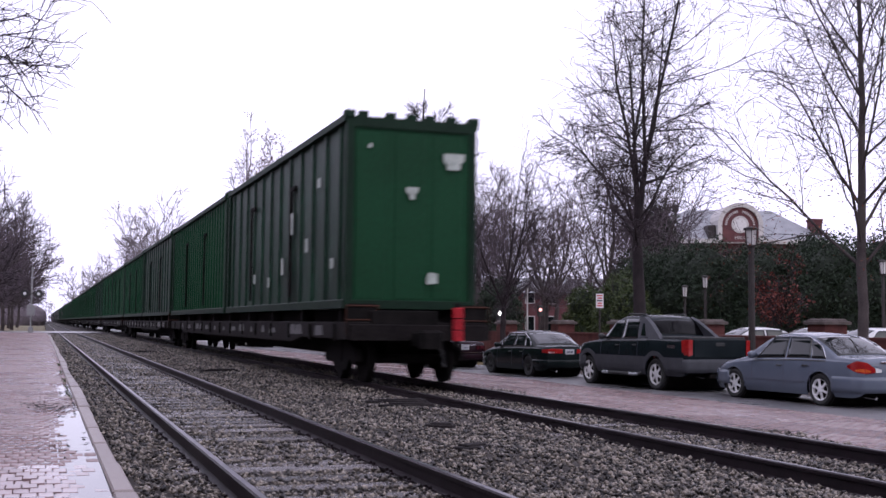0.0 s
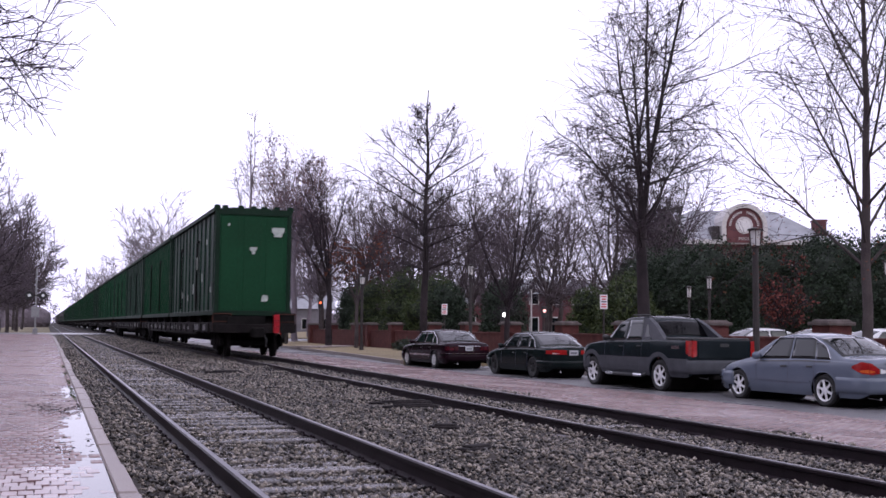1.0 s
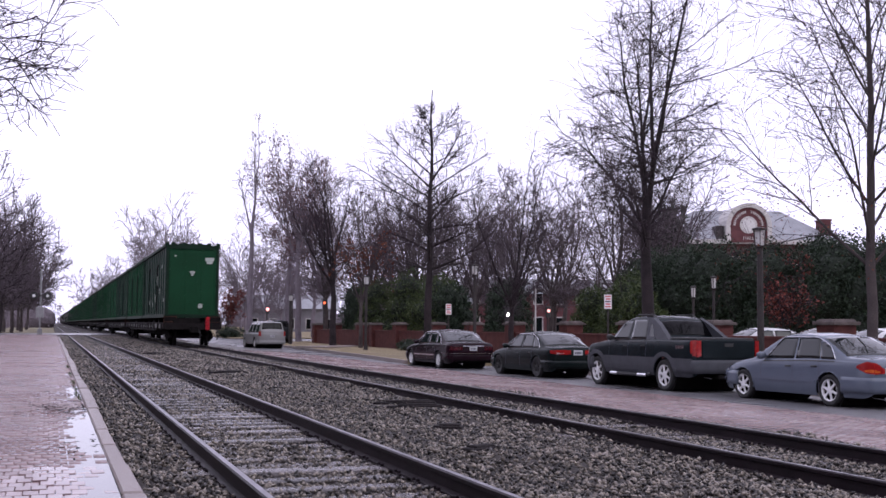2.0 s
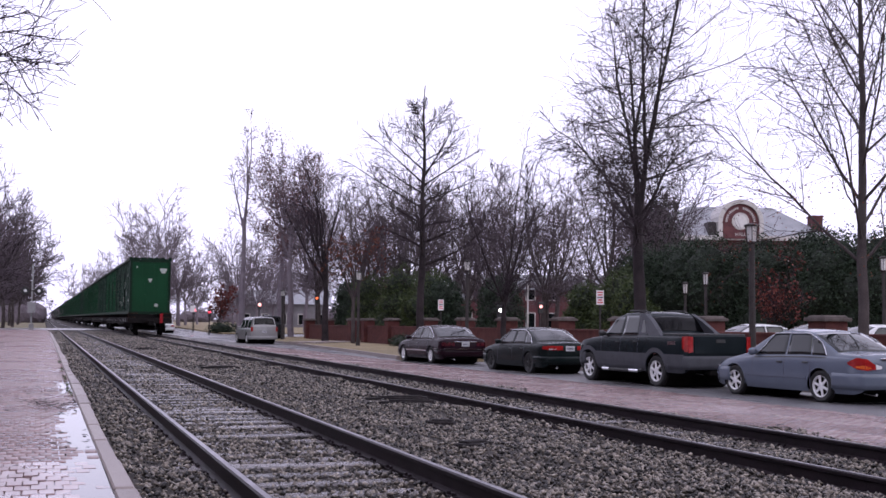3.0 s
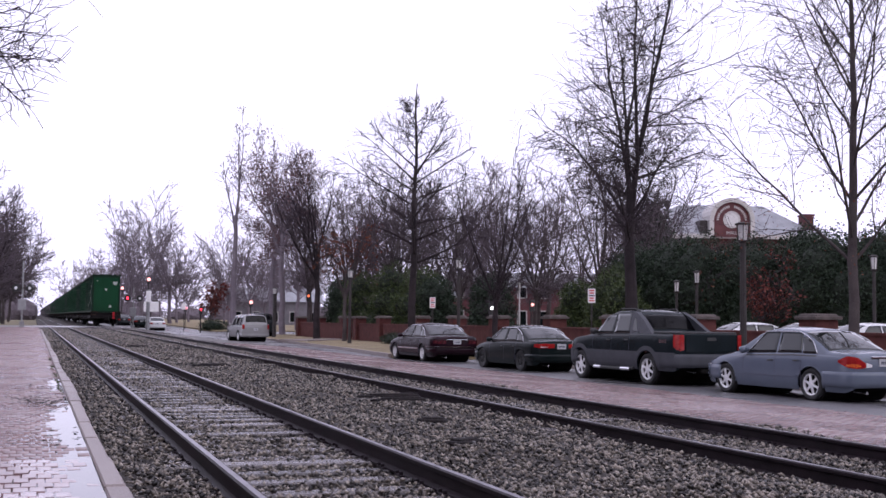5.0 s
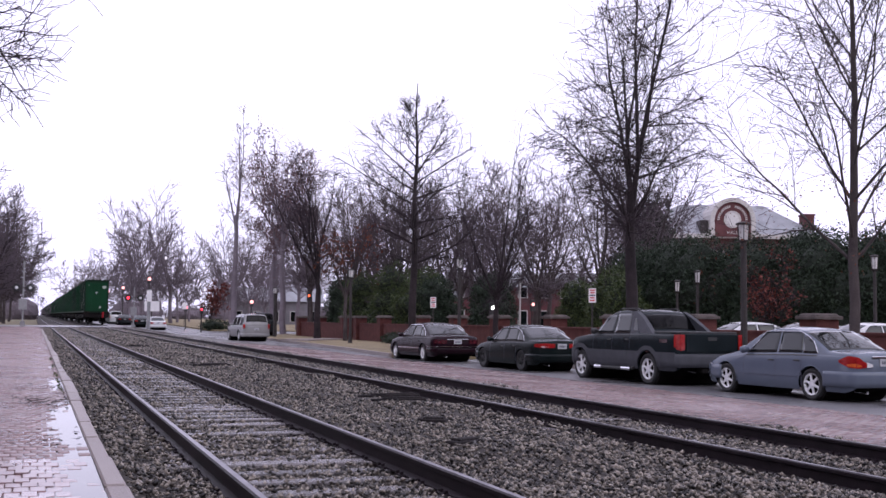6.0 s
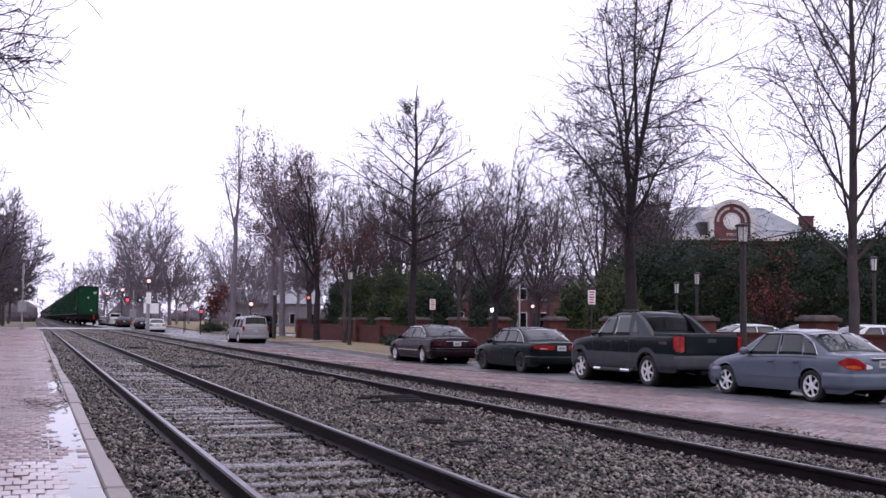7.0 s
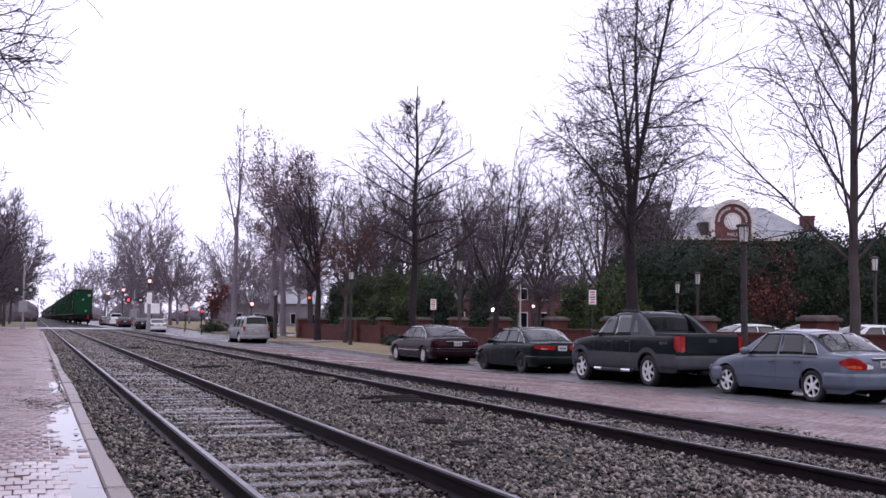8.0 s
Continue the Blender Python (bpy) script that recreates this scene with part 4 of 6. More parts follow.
parked(c2, 14.39, 32.37, 1.08, 1.79, 4)
c1 = sedan("dark maroon four-door sedan with bright trim, parked by the kerb", MAROON, 5.2, 1.9, 1.45, 2.93, 1.2,
           [(.45, 1.0, [.70, .70], [.84, .83], DULLTAIL)], .2, .76, strip=.47, chrome_strip=True)
parked(c1, 13.91, 40.44, 1.2, 1.9, 3)
s = Shape()
s.box(-.44, .44, -.03, -.002, .84, .865, .008)
part("boot_trim", s, CHROME, c1)
part("bumper_trim", bumper_bar(CarForm(5.2, 1.9, 2.93, 1.2, .325, [(0, .9), (5.2, .9)], [(0, .9), (5.2, .9)], .2), .57, .60, .065), CHROME, c1, "bright strip on the rear bumper")


def build_pickup():
    """Crew-cab pickup: grey cladding below, sloping sail panels, covered bed."""
    L, W = 5.50, 2.03
    belt = [(0, 1.25), (1.6, 1.26), (2.2, 1.24), (3.9, 1.21), (4.3, 1.18), (5.0, 1.11), (5.3, 1.02), (L, .86)]
    top = [(-.5, 1.27), (0, 1.28), (1.5, 1.29), (1.70, 1.30), (1.92, 1.66), (2.05, 1.80), (2.3, 1.855), (2.8, 1.87), (3.1, 1.845), (3.35, 1.76), (3.7, 1.50), (4.0, 1.25), (4.4, 1.20), (5.0, 1.12), (5.3, 1.03), (L, .88)]
    form = CarForm(L, W, 3.30, 1.28, .39, belt, top, .36, .30, 1.17, .4, .10)
    p = build_car("charcoal crew-cab pickup with grey cladding and covered bed, parked", "pickup truck", form, CHARCOAL, .255,
                  [(2.18, 2.92, 2.93, 2.26), (3.0, 3.86, 3.36, 2.99)], ((1.74, 1.99), (3.98, 3.32)), [(.80, 1.10, [.90, .86, .90], [1.26, 1.27, 1.26], TAIL)], .66,
                  "pickup_truck", GREYCLAD, (.46, .80), False, doors=(2.1, 2.96, 3.92), mirror_y=3.78, rear_glass=DARKGLASS)
    for x in (-1, 1):
        def upper(y):
            z = .82
            for yw in form.axles:
                d = (form.ra * 1.24) ** 2 - (y - yw) ** 2
                if d > 0:
                    z = max(z, form.r + math.sqrt(d) + .01)
            return z
        for a, b in ((.12, form.axles[0] + .9), (form.axles[0] + .905, form.axles[1] - .8), (form.axles[1] - .795, L - .15)):
            part("cladding", form.side_sheet(x, a, b, lambda y: min(form.under(y) + .012, upper(y) - .05), upper, .03, 44, 4), GREYCLAD, p, "grey plastic side cladding")
        # the sail: a sloping blade from the roof to the bed rail, with a small quarter window
        s = Shape()
        xo = lambda z: form.hw * .93 - .03 - .28 * max(0, z - 1.25)
        edge = [(1.0, 1.25), (1.18, 1.29), (1.75, 1.66), (2.12, 1.835), (2.35, 1.84), (2.25, 1.70), (2.2, 1.25)]
        s.add([(x * (xo(z) + .025), y, z) for y, z in edge] + [(x * (xo(z) - .10), y, z) for y, z in edge],
              [tuple(range(7)), tuple(range(13, 6, -1))] + [(i, (i + 1) % 7, (i + 1) % 7 + 7, i + 7) for i in range(7)])
        part("sail_panel", s, GREYCLAD, p, "grey sloping sail panel behind the cab")
        s = Shape()
        edge = [(1.83, 1.34), (2.06, 1.34), (2.1, 1.66), (2.02, 1.66)]
        s.add([(x * (xo(z) + .031), y, z) for y, z in edge] + [(x * (xo(z) + .02), y, z) for y, z in edge], [(0, 1, 2, 3), (7, 6, 5, 4)] + [(i, (i + 1) % 4, (i + 1) % 4 + 4, i + 4) for i in range(4)])
        part("quarter_window", s, GLASS, p)
        s = Shape()
        s.tube([(x * .6, 2.2, 1.85), (x * .6, 2.32, 1.91), (x * .6, 3.1, 1.91), (x * .6, 3.25, 1.81)], .02, 6)
        part("roof_rail", s, BLACKPLASTIC, p)
        s = Shape()
        s.tube([(x * .98, 1.92, .40), (x * 1.04, 2.02, .36), (x * 1.04, 3.7, .36), (x * .98, 3.8, .40)], .045, 8)
        part("side_step", s, BLACKPLASTIC, p)
        for a, b in ((1.98, 2.4), (3.4, 3.74)):
            part("step_tip", Shape().tube([(x * 1.045, a, .37), (x * 1.045, b, .37)], .05, 8), CHROME, p, "bright end of the side step")
        s = Shape()
        for k in range(4):
            a, b = sorted((x * (form.flank(.6, 1.1) + .002), x * (form.flank(.6, 1.1) + .008)))
            s.box(a, b, .42 + k * .085, .49 + k * .085, 1.06, 1.14)
        part("side_badge", s, CHROME, p, "pale badge bars")
    part("bed_cover", Shape().box(-.84, .84, .1, 1.66, 1.29, 1.335, .015), BLACKPLASTIC, p)
    part("tailgate", Shape().box(-.76, .76, -.025, .05, .86, 1.285, .02), CHARCOAL, p)
    part("tailgate_handle", Shape().box(-.13, .13, -.04, -.02, 1.12, 1.2, .01), BLACKPLASTIC, p)
    part("hitch", Shape().box(-.3, .3, -.02, .3, .34, .44, .03), UNDER, p)
    return p


pick = build_pickup()
parked(pick, 14.47, 24.73, 1.28, 2.03, 3)


def suv(label, body):
    L = 5.1
    belt = [(0, 1.04), (3.6, 1.06), (3.9, 1.03), (4.6, .95), (5.0, .85), (L, .7)]
    top = [(-.5, 1.5), (-.01, 1.2), (.05, 1.3), (.22, 1.78), (.5, 1.86), (2.0, 1.88), (2.7, 1.86), (3.05, 1.75), (3.4, 1.45), (3.75, 1.1), (4.0, 1.05), (4.7, .96), (5.0, .86), (L, .72)]
    form = CarForm(L, 2.0, 2.95, 1.15, .38, belt, top, .3, .26, 1.16, .4, .08)
    return build_car(label, "car", form, body, .23, [(.42, 1.3, 1.3, .5), (1.4, 2.28, 2.24, 1.4), (2.36, 3.42, 2.98, 2.34)], ((.06, .24), (3.7, 3.05)),
                     [(.82, 1.04, [.88, .88], [1.18, 1.2], TAIL)], .85, chrome=False, doors=(1.35, 2.32, 3.5), rear_glass=DARKGLASS)


tahoe = suv("silver sport utility vehicle waiting on the street", SILVER)
parked(tahoe, 13.5, 79.0, 1.15, 2.0, 4)
far1 = sedan("white sedan waiting beyond the crossing", WHITEPAINT, 4.8, 1.8, 1.45, 2.7, 1.1, [(.5, 1.0, [.7, .7], [.86, .86], TAIL)])
parked(far1, 11.55, 124, 1.1, 1.8, 0)
for label, body, x, y in (("dark sedan waiting beyond the crossing", DARKGREEN, 11.3, 140), ("dark car in the queue beyond the crossing", BLACKPAINT, 10.45, 156), ("silver sedan in the queue beyond the crossing", SILVER, 9.8, 186)):
    q = sedan(label, body, 4.8, 1.8, 1.45, 2.7, 1.1, [(.5, 1.0, [.7, .7], [.86, .86], TAIL)])
    parked(q, x, y, 1.1, 1.8, 0)
q = suv("white sport utility vehicle in the far queue", WHITEPAINT)
parked(q, 10.2, 171, 1.15, 2.0, 0)
for x, y, t in ((27.0, 35.0, 85), (27.6, 32.2, 85), (27.9, 29.6, 85), (27.9, 26.8, 85)):
    q = sedan("white sedan in the car park behind the brick wall", WHITEPAINT, 4.8, 1.8, 1.45, 2.7, 1.1, [(.5, 1.0, [.7, .7], [.86, .86], TAIL)])
    q.matrix_basis = pose(x, y, -.27, 0, 0, t)
q = suv("dark car parked behind the silver one, by the lawn", BLACKPAINT)
parked(q, 16.9, 93.5, 1.15, 2.0, 0, -.25)


# ---- the brick garden wall ----
WALL_X = 20.85
wall = thing("garden_wall", "low red brick garden wall with stone-capped pillars", "wall", kind="structure")
PILLARS = [8.0, 14.2, 20.3, 26.2, 32.2, 38.0, 43.3, 49.4, 55.0, 60.8, 68.2, 73.8, 77.4, 85.0, 91.5]
GROUND_W = -0.26
for i, y in enumerate(PILLARS):
    s = Shape()
    s.box(WALL_X - .38, WALL_X + .38, y - .38, y + .38, GROUND_W - .1, 1.26, .01)
    part("pillar", s, WALLBRICK, wall)
    s = Shape()
    s.box(WALL_X - .47, WALL_X + .47, y - .47, y + .47, 1.26, 1.36, .02)
    s.box(WALL_X - .40, WALL_X + .40, y - .40, y + .40, 1.36, 1.43, .05)
    part("pillar_cap", s, CAP, wall, "pale cast stone cap")
    if i + 1 < len(PILLARS) and y != 73.8:
        y2 = PILLARS[i + 1]
        s = Shape()
        s.box(WALL_X - .15, WALL_X + .15, y + .38, y2 - .38, GROUND_W - .1, .84)
        part("panel", s, WALLBRICK, wall)
        s = Shape()
        s.box(WALL_X - .19, WALL_X + .19, y + .382, y2 - .382, .84, .92, .015)
        part("coping", s, WALLBRICK, wall)


# ---- street furniture ----
def street_lamp(x, y, z0, top, k=1.0, label="dark post-top lantern lamp with frosted glass panes"):
    t = thing("street_lamp", label, "street lamp", pose(x, y, z0), "lantern lamps")
    h = top - z0
    s = Shape()
    s.tube([(0, 0, 0), (0, 0, .12), (0, 0, .5), (0, 0, h - .55)], [.14 * k, .12 * k, .085 * k, .07 * k], 10)
    s.tube([(0, 0, h - .57), (0, 0, h - .5)], [.09, .15], 10)
    part("post", s, POST, t)
    s = Shape()
    s.tube([(0, 0, h - .5), (0, 0, h - .08)], [.12 * k, .15 * k], 6)
    part("lantern", s, LANTERN, t, "frosted lantern glass")
    for j in range(6):
        a = 2 * math.pi * j / 6
        part("cage_bar", Shape().tube([(.125 * k * math.cos(a), .125 * k * math.sin(a), h - .5), (.155 * k * math.cos(a), .155 * k * math.sin(a), h - .08)], .014, 4), POST, t)
    part("lantern_cap", Shape().tube([(0, 0, h - .09), (0, 0, h - .04), (0, 0, h)], [.19 * k, .19 * k, .07 * k], 8), POST, t)


street_lamp(18.0, 25.7, -.3, 3.88, 1.1)
for x, y, top in ((25.5, 39.6, 3.3), (26.9, 43.4, 3.05), (27.7, 31.8, 3.6), (35.0, 88.4, 4.1), (18.1, 89.2, 3.7)):
    street_lamp(x, y, -.3, top, .8 if y < 50 else 1.1)
street_lamp(19.4, 51.0, -.3, 4.2, 1.1)
street_lamp(17.9, 65.5, -.3, 4.2, 1.1)


def sign(x, y, z, w, h, bars=5, z0=-.3):
    t = thing("parking_sign", "white parking sign with red lettering on a steel post", "road sign", pose(x, y, z0, 0, 0, -24), "parking signs")
    s = Shape()
    s.tube([(0, 0, 0), (0, 0, z - z0 + h / 2)], .03, 6)
    part("post", s, POST, t)
    s = Shape()
    s.box(-w / 2, w / 2, -.045, -.03, z - z0 - h / 2, z - z0 + h / 2, .004)
    face = part("panel", s, SIGNWHITE, t)
    for k in range(bars):
        s = Shape()
        zz = z - z0 + h / 2 - h * (k + .75) / (bars + .6)
        s.box(-w * (.36 - .07 * (k % 2)), w * (.36 - .07 * (k % 2)), -.05, -.046, zz - h * .045, zz + h * .045)
        part("bar", s, INK if k % 3 == 2 else SIGNRED, face)


sign(17.7, 33.9, 2.02, .25, .48)
sign(17.7, 50.0, 1.98, .27, .50)
sign(14.6, 118.5, 2.4, .5, .65, 0, -.2)


def crossing_signal(x, y, z0, arm, lit, label, h=8.2):
    """A flashing-light mast with two backing discs and a relay box."""
    t = thing("crossing_signal", label, "railway signal", pose(x, y, z0), "crossing signals")
    s = Shape()
    s.tube([(0, 0, 0), (0, 0, h)], .07, 8)
    part("mast", s, GALV, t)
    s = Shape()
    s.box(-.2, .2, -.2, .2, 0, .5, .03)
    part("base", s, GALV, t)
    s = Shape()
    s.tube([(-arm, -.1, 3.3), (arm, -.1, 3.3)], .04, 6)
    part("cross_arm", s, POST, t)
    for k in (-1, 1):
        s = Shape()
        s.tube([(k * arm, -.12, 3.3), (k * arm, -.16, 3.3)], .33, 20)
        d = part("disc", s, BLACKPLASTIC, t, "round black backing disc")
        s = Shape()
        s.tube([(k * arm, -.16, 3.3), (k * arm, -.3, 3.3)], .13, 14)
        part("lens", s, REDGLOW if (lit and k == lit) else CLEAR, d)
    s = Shape()
    s.box(-.35, .3, -.25, .2, 1.45, 2.35, .03)
    part("relay_box", s, GALV, t)


crossing_signal(-.95, 101.5, .26, .55, 0, "level crossing signal mast beside the platform end", 5.6)
crossing_signal(9.75, 121.5, -.1, .62, -1, "level crossing signal with a lit red lamp", 4.4)


def traffic_light(x, y, z0, h, m, r=.16, label="street signal with a lit lamp on a slim post", name="street_signal"):
    t = thing(name, label, "street signal", pose(x, y, z0), "lit signals")
    s = Shape()
    s.tube([(0, 0.1, 0), (0, 0.1, h + .3)], .06, 6)
    part("post", s, POST, t)
    s = Shape()
    s.box(-.16, .16, -.1, .12, h - .45, h + .3, .03)
    head = part("head", s, BLACKPLASTIC, t)
    s = Shape()
    s.tube([(0, -.1, h), (0, -.16, h)], [r, r * .8], 12)
    part("lens", s, m, head)


for x, y, h, m, r in ((11.06, 119.45, 5.35, PINKGLOW, .18), (11.75, 166, 5.6, PINKGLOW, .2), (10.95, 187, 5.5, PINKGLOW, .2), (16.5, 132.5, 2.6, REDGLOW, .17), (20.0, 110, 3.0, PINKGLOW, .18), (21.8, 93.2, 3.35, AMBERGLOW, .10)):
    traffic_light(x, y, -.2, h, m, r)
for x, y, h, m, r in ((23.8, 57.4, 2.05, WHITEGLOW, .11), (31.3, 68.5, 2.5, PINKGLOW, .11), (14.9, 108.0, 2.2, REDGLOW, .1)):
    traffic_light(x, y, -.2, h, m, r, "small lit path lamp on a slim post", "path_lamp")
t = thing("signal_pole", "thick grey signal pole with a white panel at the crossing", "pole", pose(11.05, 119.2, -.3))
part("post", Shape().tube([(0, 0, 0), (0, 0, .2), (0, 0, 4.4)], [.24, .19, .17], 12), GALV, t)
part("panel", Shape().box(-.26, .26, -.26, -.2, 3.1, 4.25, .02), SIGNWHITE, t, "white sign panel")
t = thing("white_pole", "slim white flag pole behind the wall", "pole", pose(24.4, 55, -.25))
part("post", Shape().tube([(0, 0, 0), (0, 0, 3.4)], [.05, .04], 8), WHITESTONE, t)
part("finial", Shape().tube([(0, 0, 3.4), (0, 0, 3.46), (0, 0, 3.5)], [.05, .06, .02], 8), WHITESTONE, t)
t = thing("utility_post", "dark thick square post by the lawn", "post", pose(18.6, 91.5, -.25))
part("post", Shape().box(-.14, .14, -.14, .14, 0, 3.6, .02), POST, t)
t = thing("platform_post", "thin dark platform post", "post", pose(-2.6, 62, .15))
part("post", Shape().tube([(0, 0, 0), (0, 0, 3.2)], .05, 8), POST, t)


# ---- trees ----
def unit(a):
    return a / np.maximum(np.linalg.norm(a, axis=-1, keepdims=True), 1e-9)


def sprout(rng, P, R, m, t0, t1, ang, length, n, wob, up, rad=0.6, taper=0.25, spin=None):
    """m branches on each of the branches P (B, k, 3): ang and length are functions of the place t along the parent."""
    B, k, _ = P.shape
    t = t0 + (t1 - t0) * (np.arange(m)[None] + rng.random((B, m))) / m
    u = t * (k - 1)
    i = np.minimum(u.astype(int), k - 2)
    fr = (u - i)[..., None]
    b = np.arange(B)[:, None]
    p = P[b, i] * (1 - fr) + P[b, i + 1] * fr
    r = R[b, i] * (1 - fr[..., 0]) + R[b, i + 1] * fr[..., 0]
    T = unit(P[b, i + 1] - P[b, i])
    ref = np.where(np.abs(T[..., 2:]) > .9, np.array([1.0, 0, 0]), np.array([0, 0, 1.0]))
    U = unit(np.cross(T, ref))
    V = np.cross(T, U)
    az = 2.4 * np.arange(m)[None] + rng.random((B, 1)) * 6.28 + rng.normal(0, .5, (B, m))
    if spin is not None:
        az = spin(rng, az)
    an = np.radians(ang(t)) * rng.uniform(.8, 1.2, (B, m))
    d = np.cos(an)[..., None] * T + np.sin(an)[..., None] * (np.cos(az)[..., None] * U + np.sin(az)[..., None] * V)
    tot = np.linalg.norm(np.diff(P, axis=1), axis=2).sum(1)[:, None]
    L = length(t, tot) * rng.uniform(.65, 1.2, (B, m))
    p, d, L, r = p.reshape(-1, 3), d.reshape(-1, 3), L.reshape(-1), r.reshape(-1) * rad
    pts = [p]
    for _ in range(n - 1):
        d = unit(d + rng.normal(0, wob, d.shape) + np.array([0, 0, up]))
        pts.append(pts[-1] + d * (L / (n - 1))[:, None])
    P2 = np.stack(pts, 1)
    R2 = r[:, None] * np.linspace(1, taper, n)[None]
    return P2, R2


def tubes(P, R, k):
    """Vertices and quads of k-sided tubes along all the lines P."""
    B, n, _ = P.shape
    T = np.empty_like(P)
    T[:, 1:-1] = P[:, 2:] - P[:, :-2]
    T[:, 0], T[:, -1] = P[:, 1] - P[:, 0], P[:, -1] - P[:, -2]
    T = unit(T)
    ref = np.where(np.abs(T[:, :1, 2:]) > .9, np.array([1.0, 0, 0]), np.array([0, 0, 1.0]))
    U = unit(np.cross(T, np.broadcast_to(ref, T.shape)))
    V = np.cross(T, U)
    a = 2 * np.pi * np.arange(k) / k
    v = P[:, :, None] + R[:, :, None, None] * (np.cos(a)[:, None] * U[:, :, None] + np.sin(a)[:, None] * V[:, :, None])
    i, j = np.meshgrid(np.arange(n - 1), np.arange(k), indexing="ij")
    q = np.stack([i * k + j, i * k + (j + 1) % k, (i + 1) * k + (j + 1) % k, (i + 1) * k + j], -1).reshape(-1, 4)
    f = (q[None] + (n * k) * np.arange(B)[:, None, None]).reshape(-1, 4)
    return v.reshape(-1, 3), f


def join(pieces):
    vs, fs, o = [], [], 0
    for v, f in pieces:
        vs.append(v)
        fs.append(f + o)
        o += len(v)
    return np.concatenate(vs), np.concatenate(fs)


def leaf_cards(rng, at, size, spread):
    """Small folded leaves scattered round the points."""
    n = len(at)
    c = at + rng.normal(0, spread, (n, 3))
    d = unit(rng.normal(0, 1, (n, 3)))
    e = unit(np.cross(d, rng.normal(0, 1, (n, 3))))
    g = np.cross(d, e)
    s = size * rng.uniform(.6, 1.3, (n, 1))
    v = np.stack([c - d * s, c + e * s * .55 + g * s * .18, c + d * s, c - e * s * .55 + g * s * .18], 1)
    f = np.arange(4 * n).reshape(n, 4)
    return v.reshape(-1, 3), f


def trunk_line(rng, H, r, n, lean, wob):
    z = np.linspace(0, H, n)
    x = np.cumsum(rng.normal(0, wob, n)) + lean[0] * z / H
    y = np.cumsum(rng.normal(0, wob, n)) + lean[1] * z / H
    x[0] = y[0] = 0
    P = np.stack([x, y, z], -1)[None]
    rr = r * (1 - .9 * (z / H) ** 1.1)
    rr[0] *= 1.35
    return P, rr[None]


def plant(name, label, x, y, z, levels, bark, twig, leaves=None, category="bare tree"):
    """levels: (P, R) from the trunk to the twigs; leaves: (points, size, spread, material)."""
    t = thing(name, label, category, pose(x, y, z), "street and park trees")
    v, f = tubes(*levels[0], 10)
    part("trunk", raw("trunk", v, f, bark, True), None, t)
    P, R = levels[1]
    for i in range(len(P)):
        v, f = tubes(P[i:i + 1], R[i:i + 1], 6)
        part("limb", raw("limb", v, f, bark, True), None, t)
    v, f = tubes(*levels[2], 4)
    tagged(part("branchwork", raw("branchwork", v, f, bark, True), None, t), kind="stuff")
    if len(levels) > 3:
        v, f = join([tubes(*q, 3) for q in levels[3:]])
        tagged(part("twig_crown", raw("twig_crown", v, f, twig), None, t), kind="stuff")
    if leaves:
        pts, size, spread, m = leaves
        v, f = leaf_cards(np.random.default_rng(5), pts, size, spread)
        tagged(part("leaf_crown", raw("leaf_crown", v, f, m), None, t), kind="stuff")
    return t


def excurrent(seed, H, r, half, bare, nl, m2, m3, low=78, high=32, tw=0.006, m4=0, drop=0.0, taper=2.7, rl=.5):
    """A straight leader with limbs all the way, like a pin oak."""
    rng = np.random.default_rng(seed)
    A = trunk_line(rng, H, r, 14, (0, 0), H * .003)
    B = sprout(rng, *A, nl, bare, .90, lambda t: low + (high - low) * t, lambda t, L: half * np.minimum(1.0, taper * (1 - t)) / np.sin(np.radians(low + (high - low) * t)) + .15, 9, .05, .012 - drop, rl, .25)
    C = sprout(rng, *B, m2, .2, .98, lambda t: 42 + 0 * t, lambda t, L: L * (.55 - .35 * t) + .1, 6, .14, .03, .55, .3)
    D = sprout(rng, *C, m3, .15, 1, lambda t: 40 + 0 * t, lambda t, L: L * .48 + .06, 4, .18, .02, .6, .5)
    lv = [A, B, C, D]
    if m4:
        lv.append(sprout(rng, *D, m4, .2, 1, lambda t: 40 + 0 * t, lambda t, L: L * .55 + .05, 3, .2, .02, .7, .6))
    return thin(lv, tw)


def thin(levels, tw):
    for i in range(2, len(levels)):
        P, R = levels[i]
        levels[i] = (P, np.maximum(R, tw * (1 if i > 2 else 1.6)))
    return levels


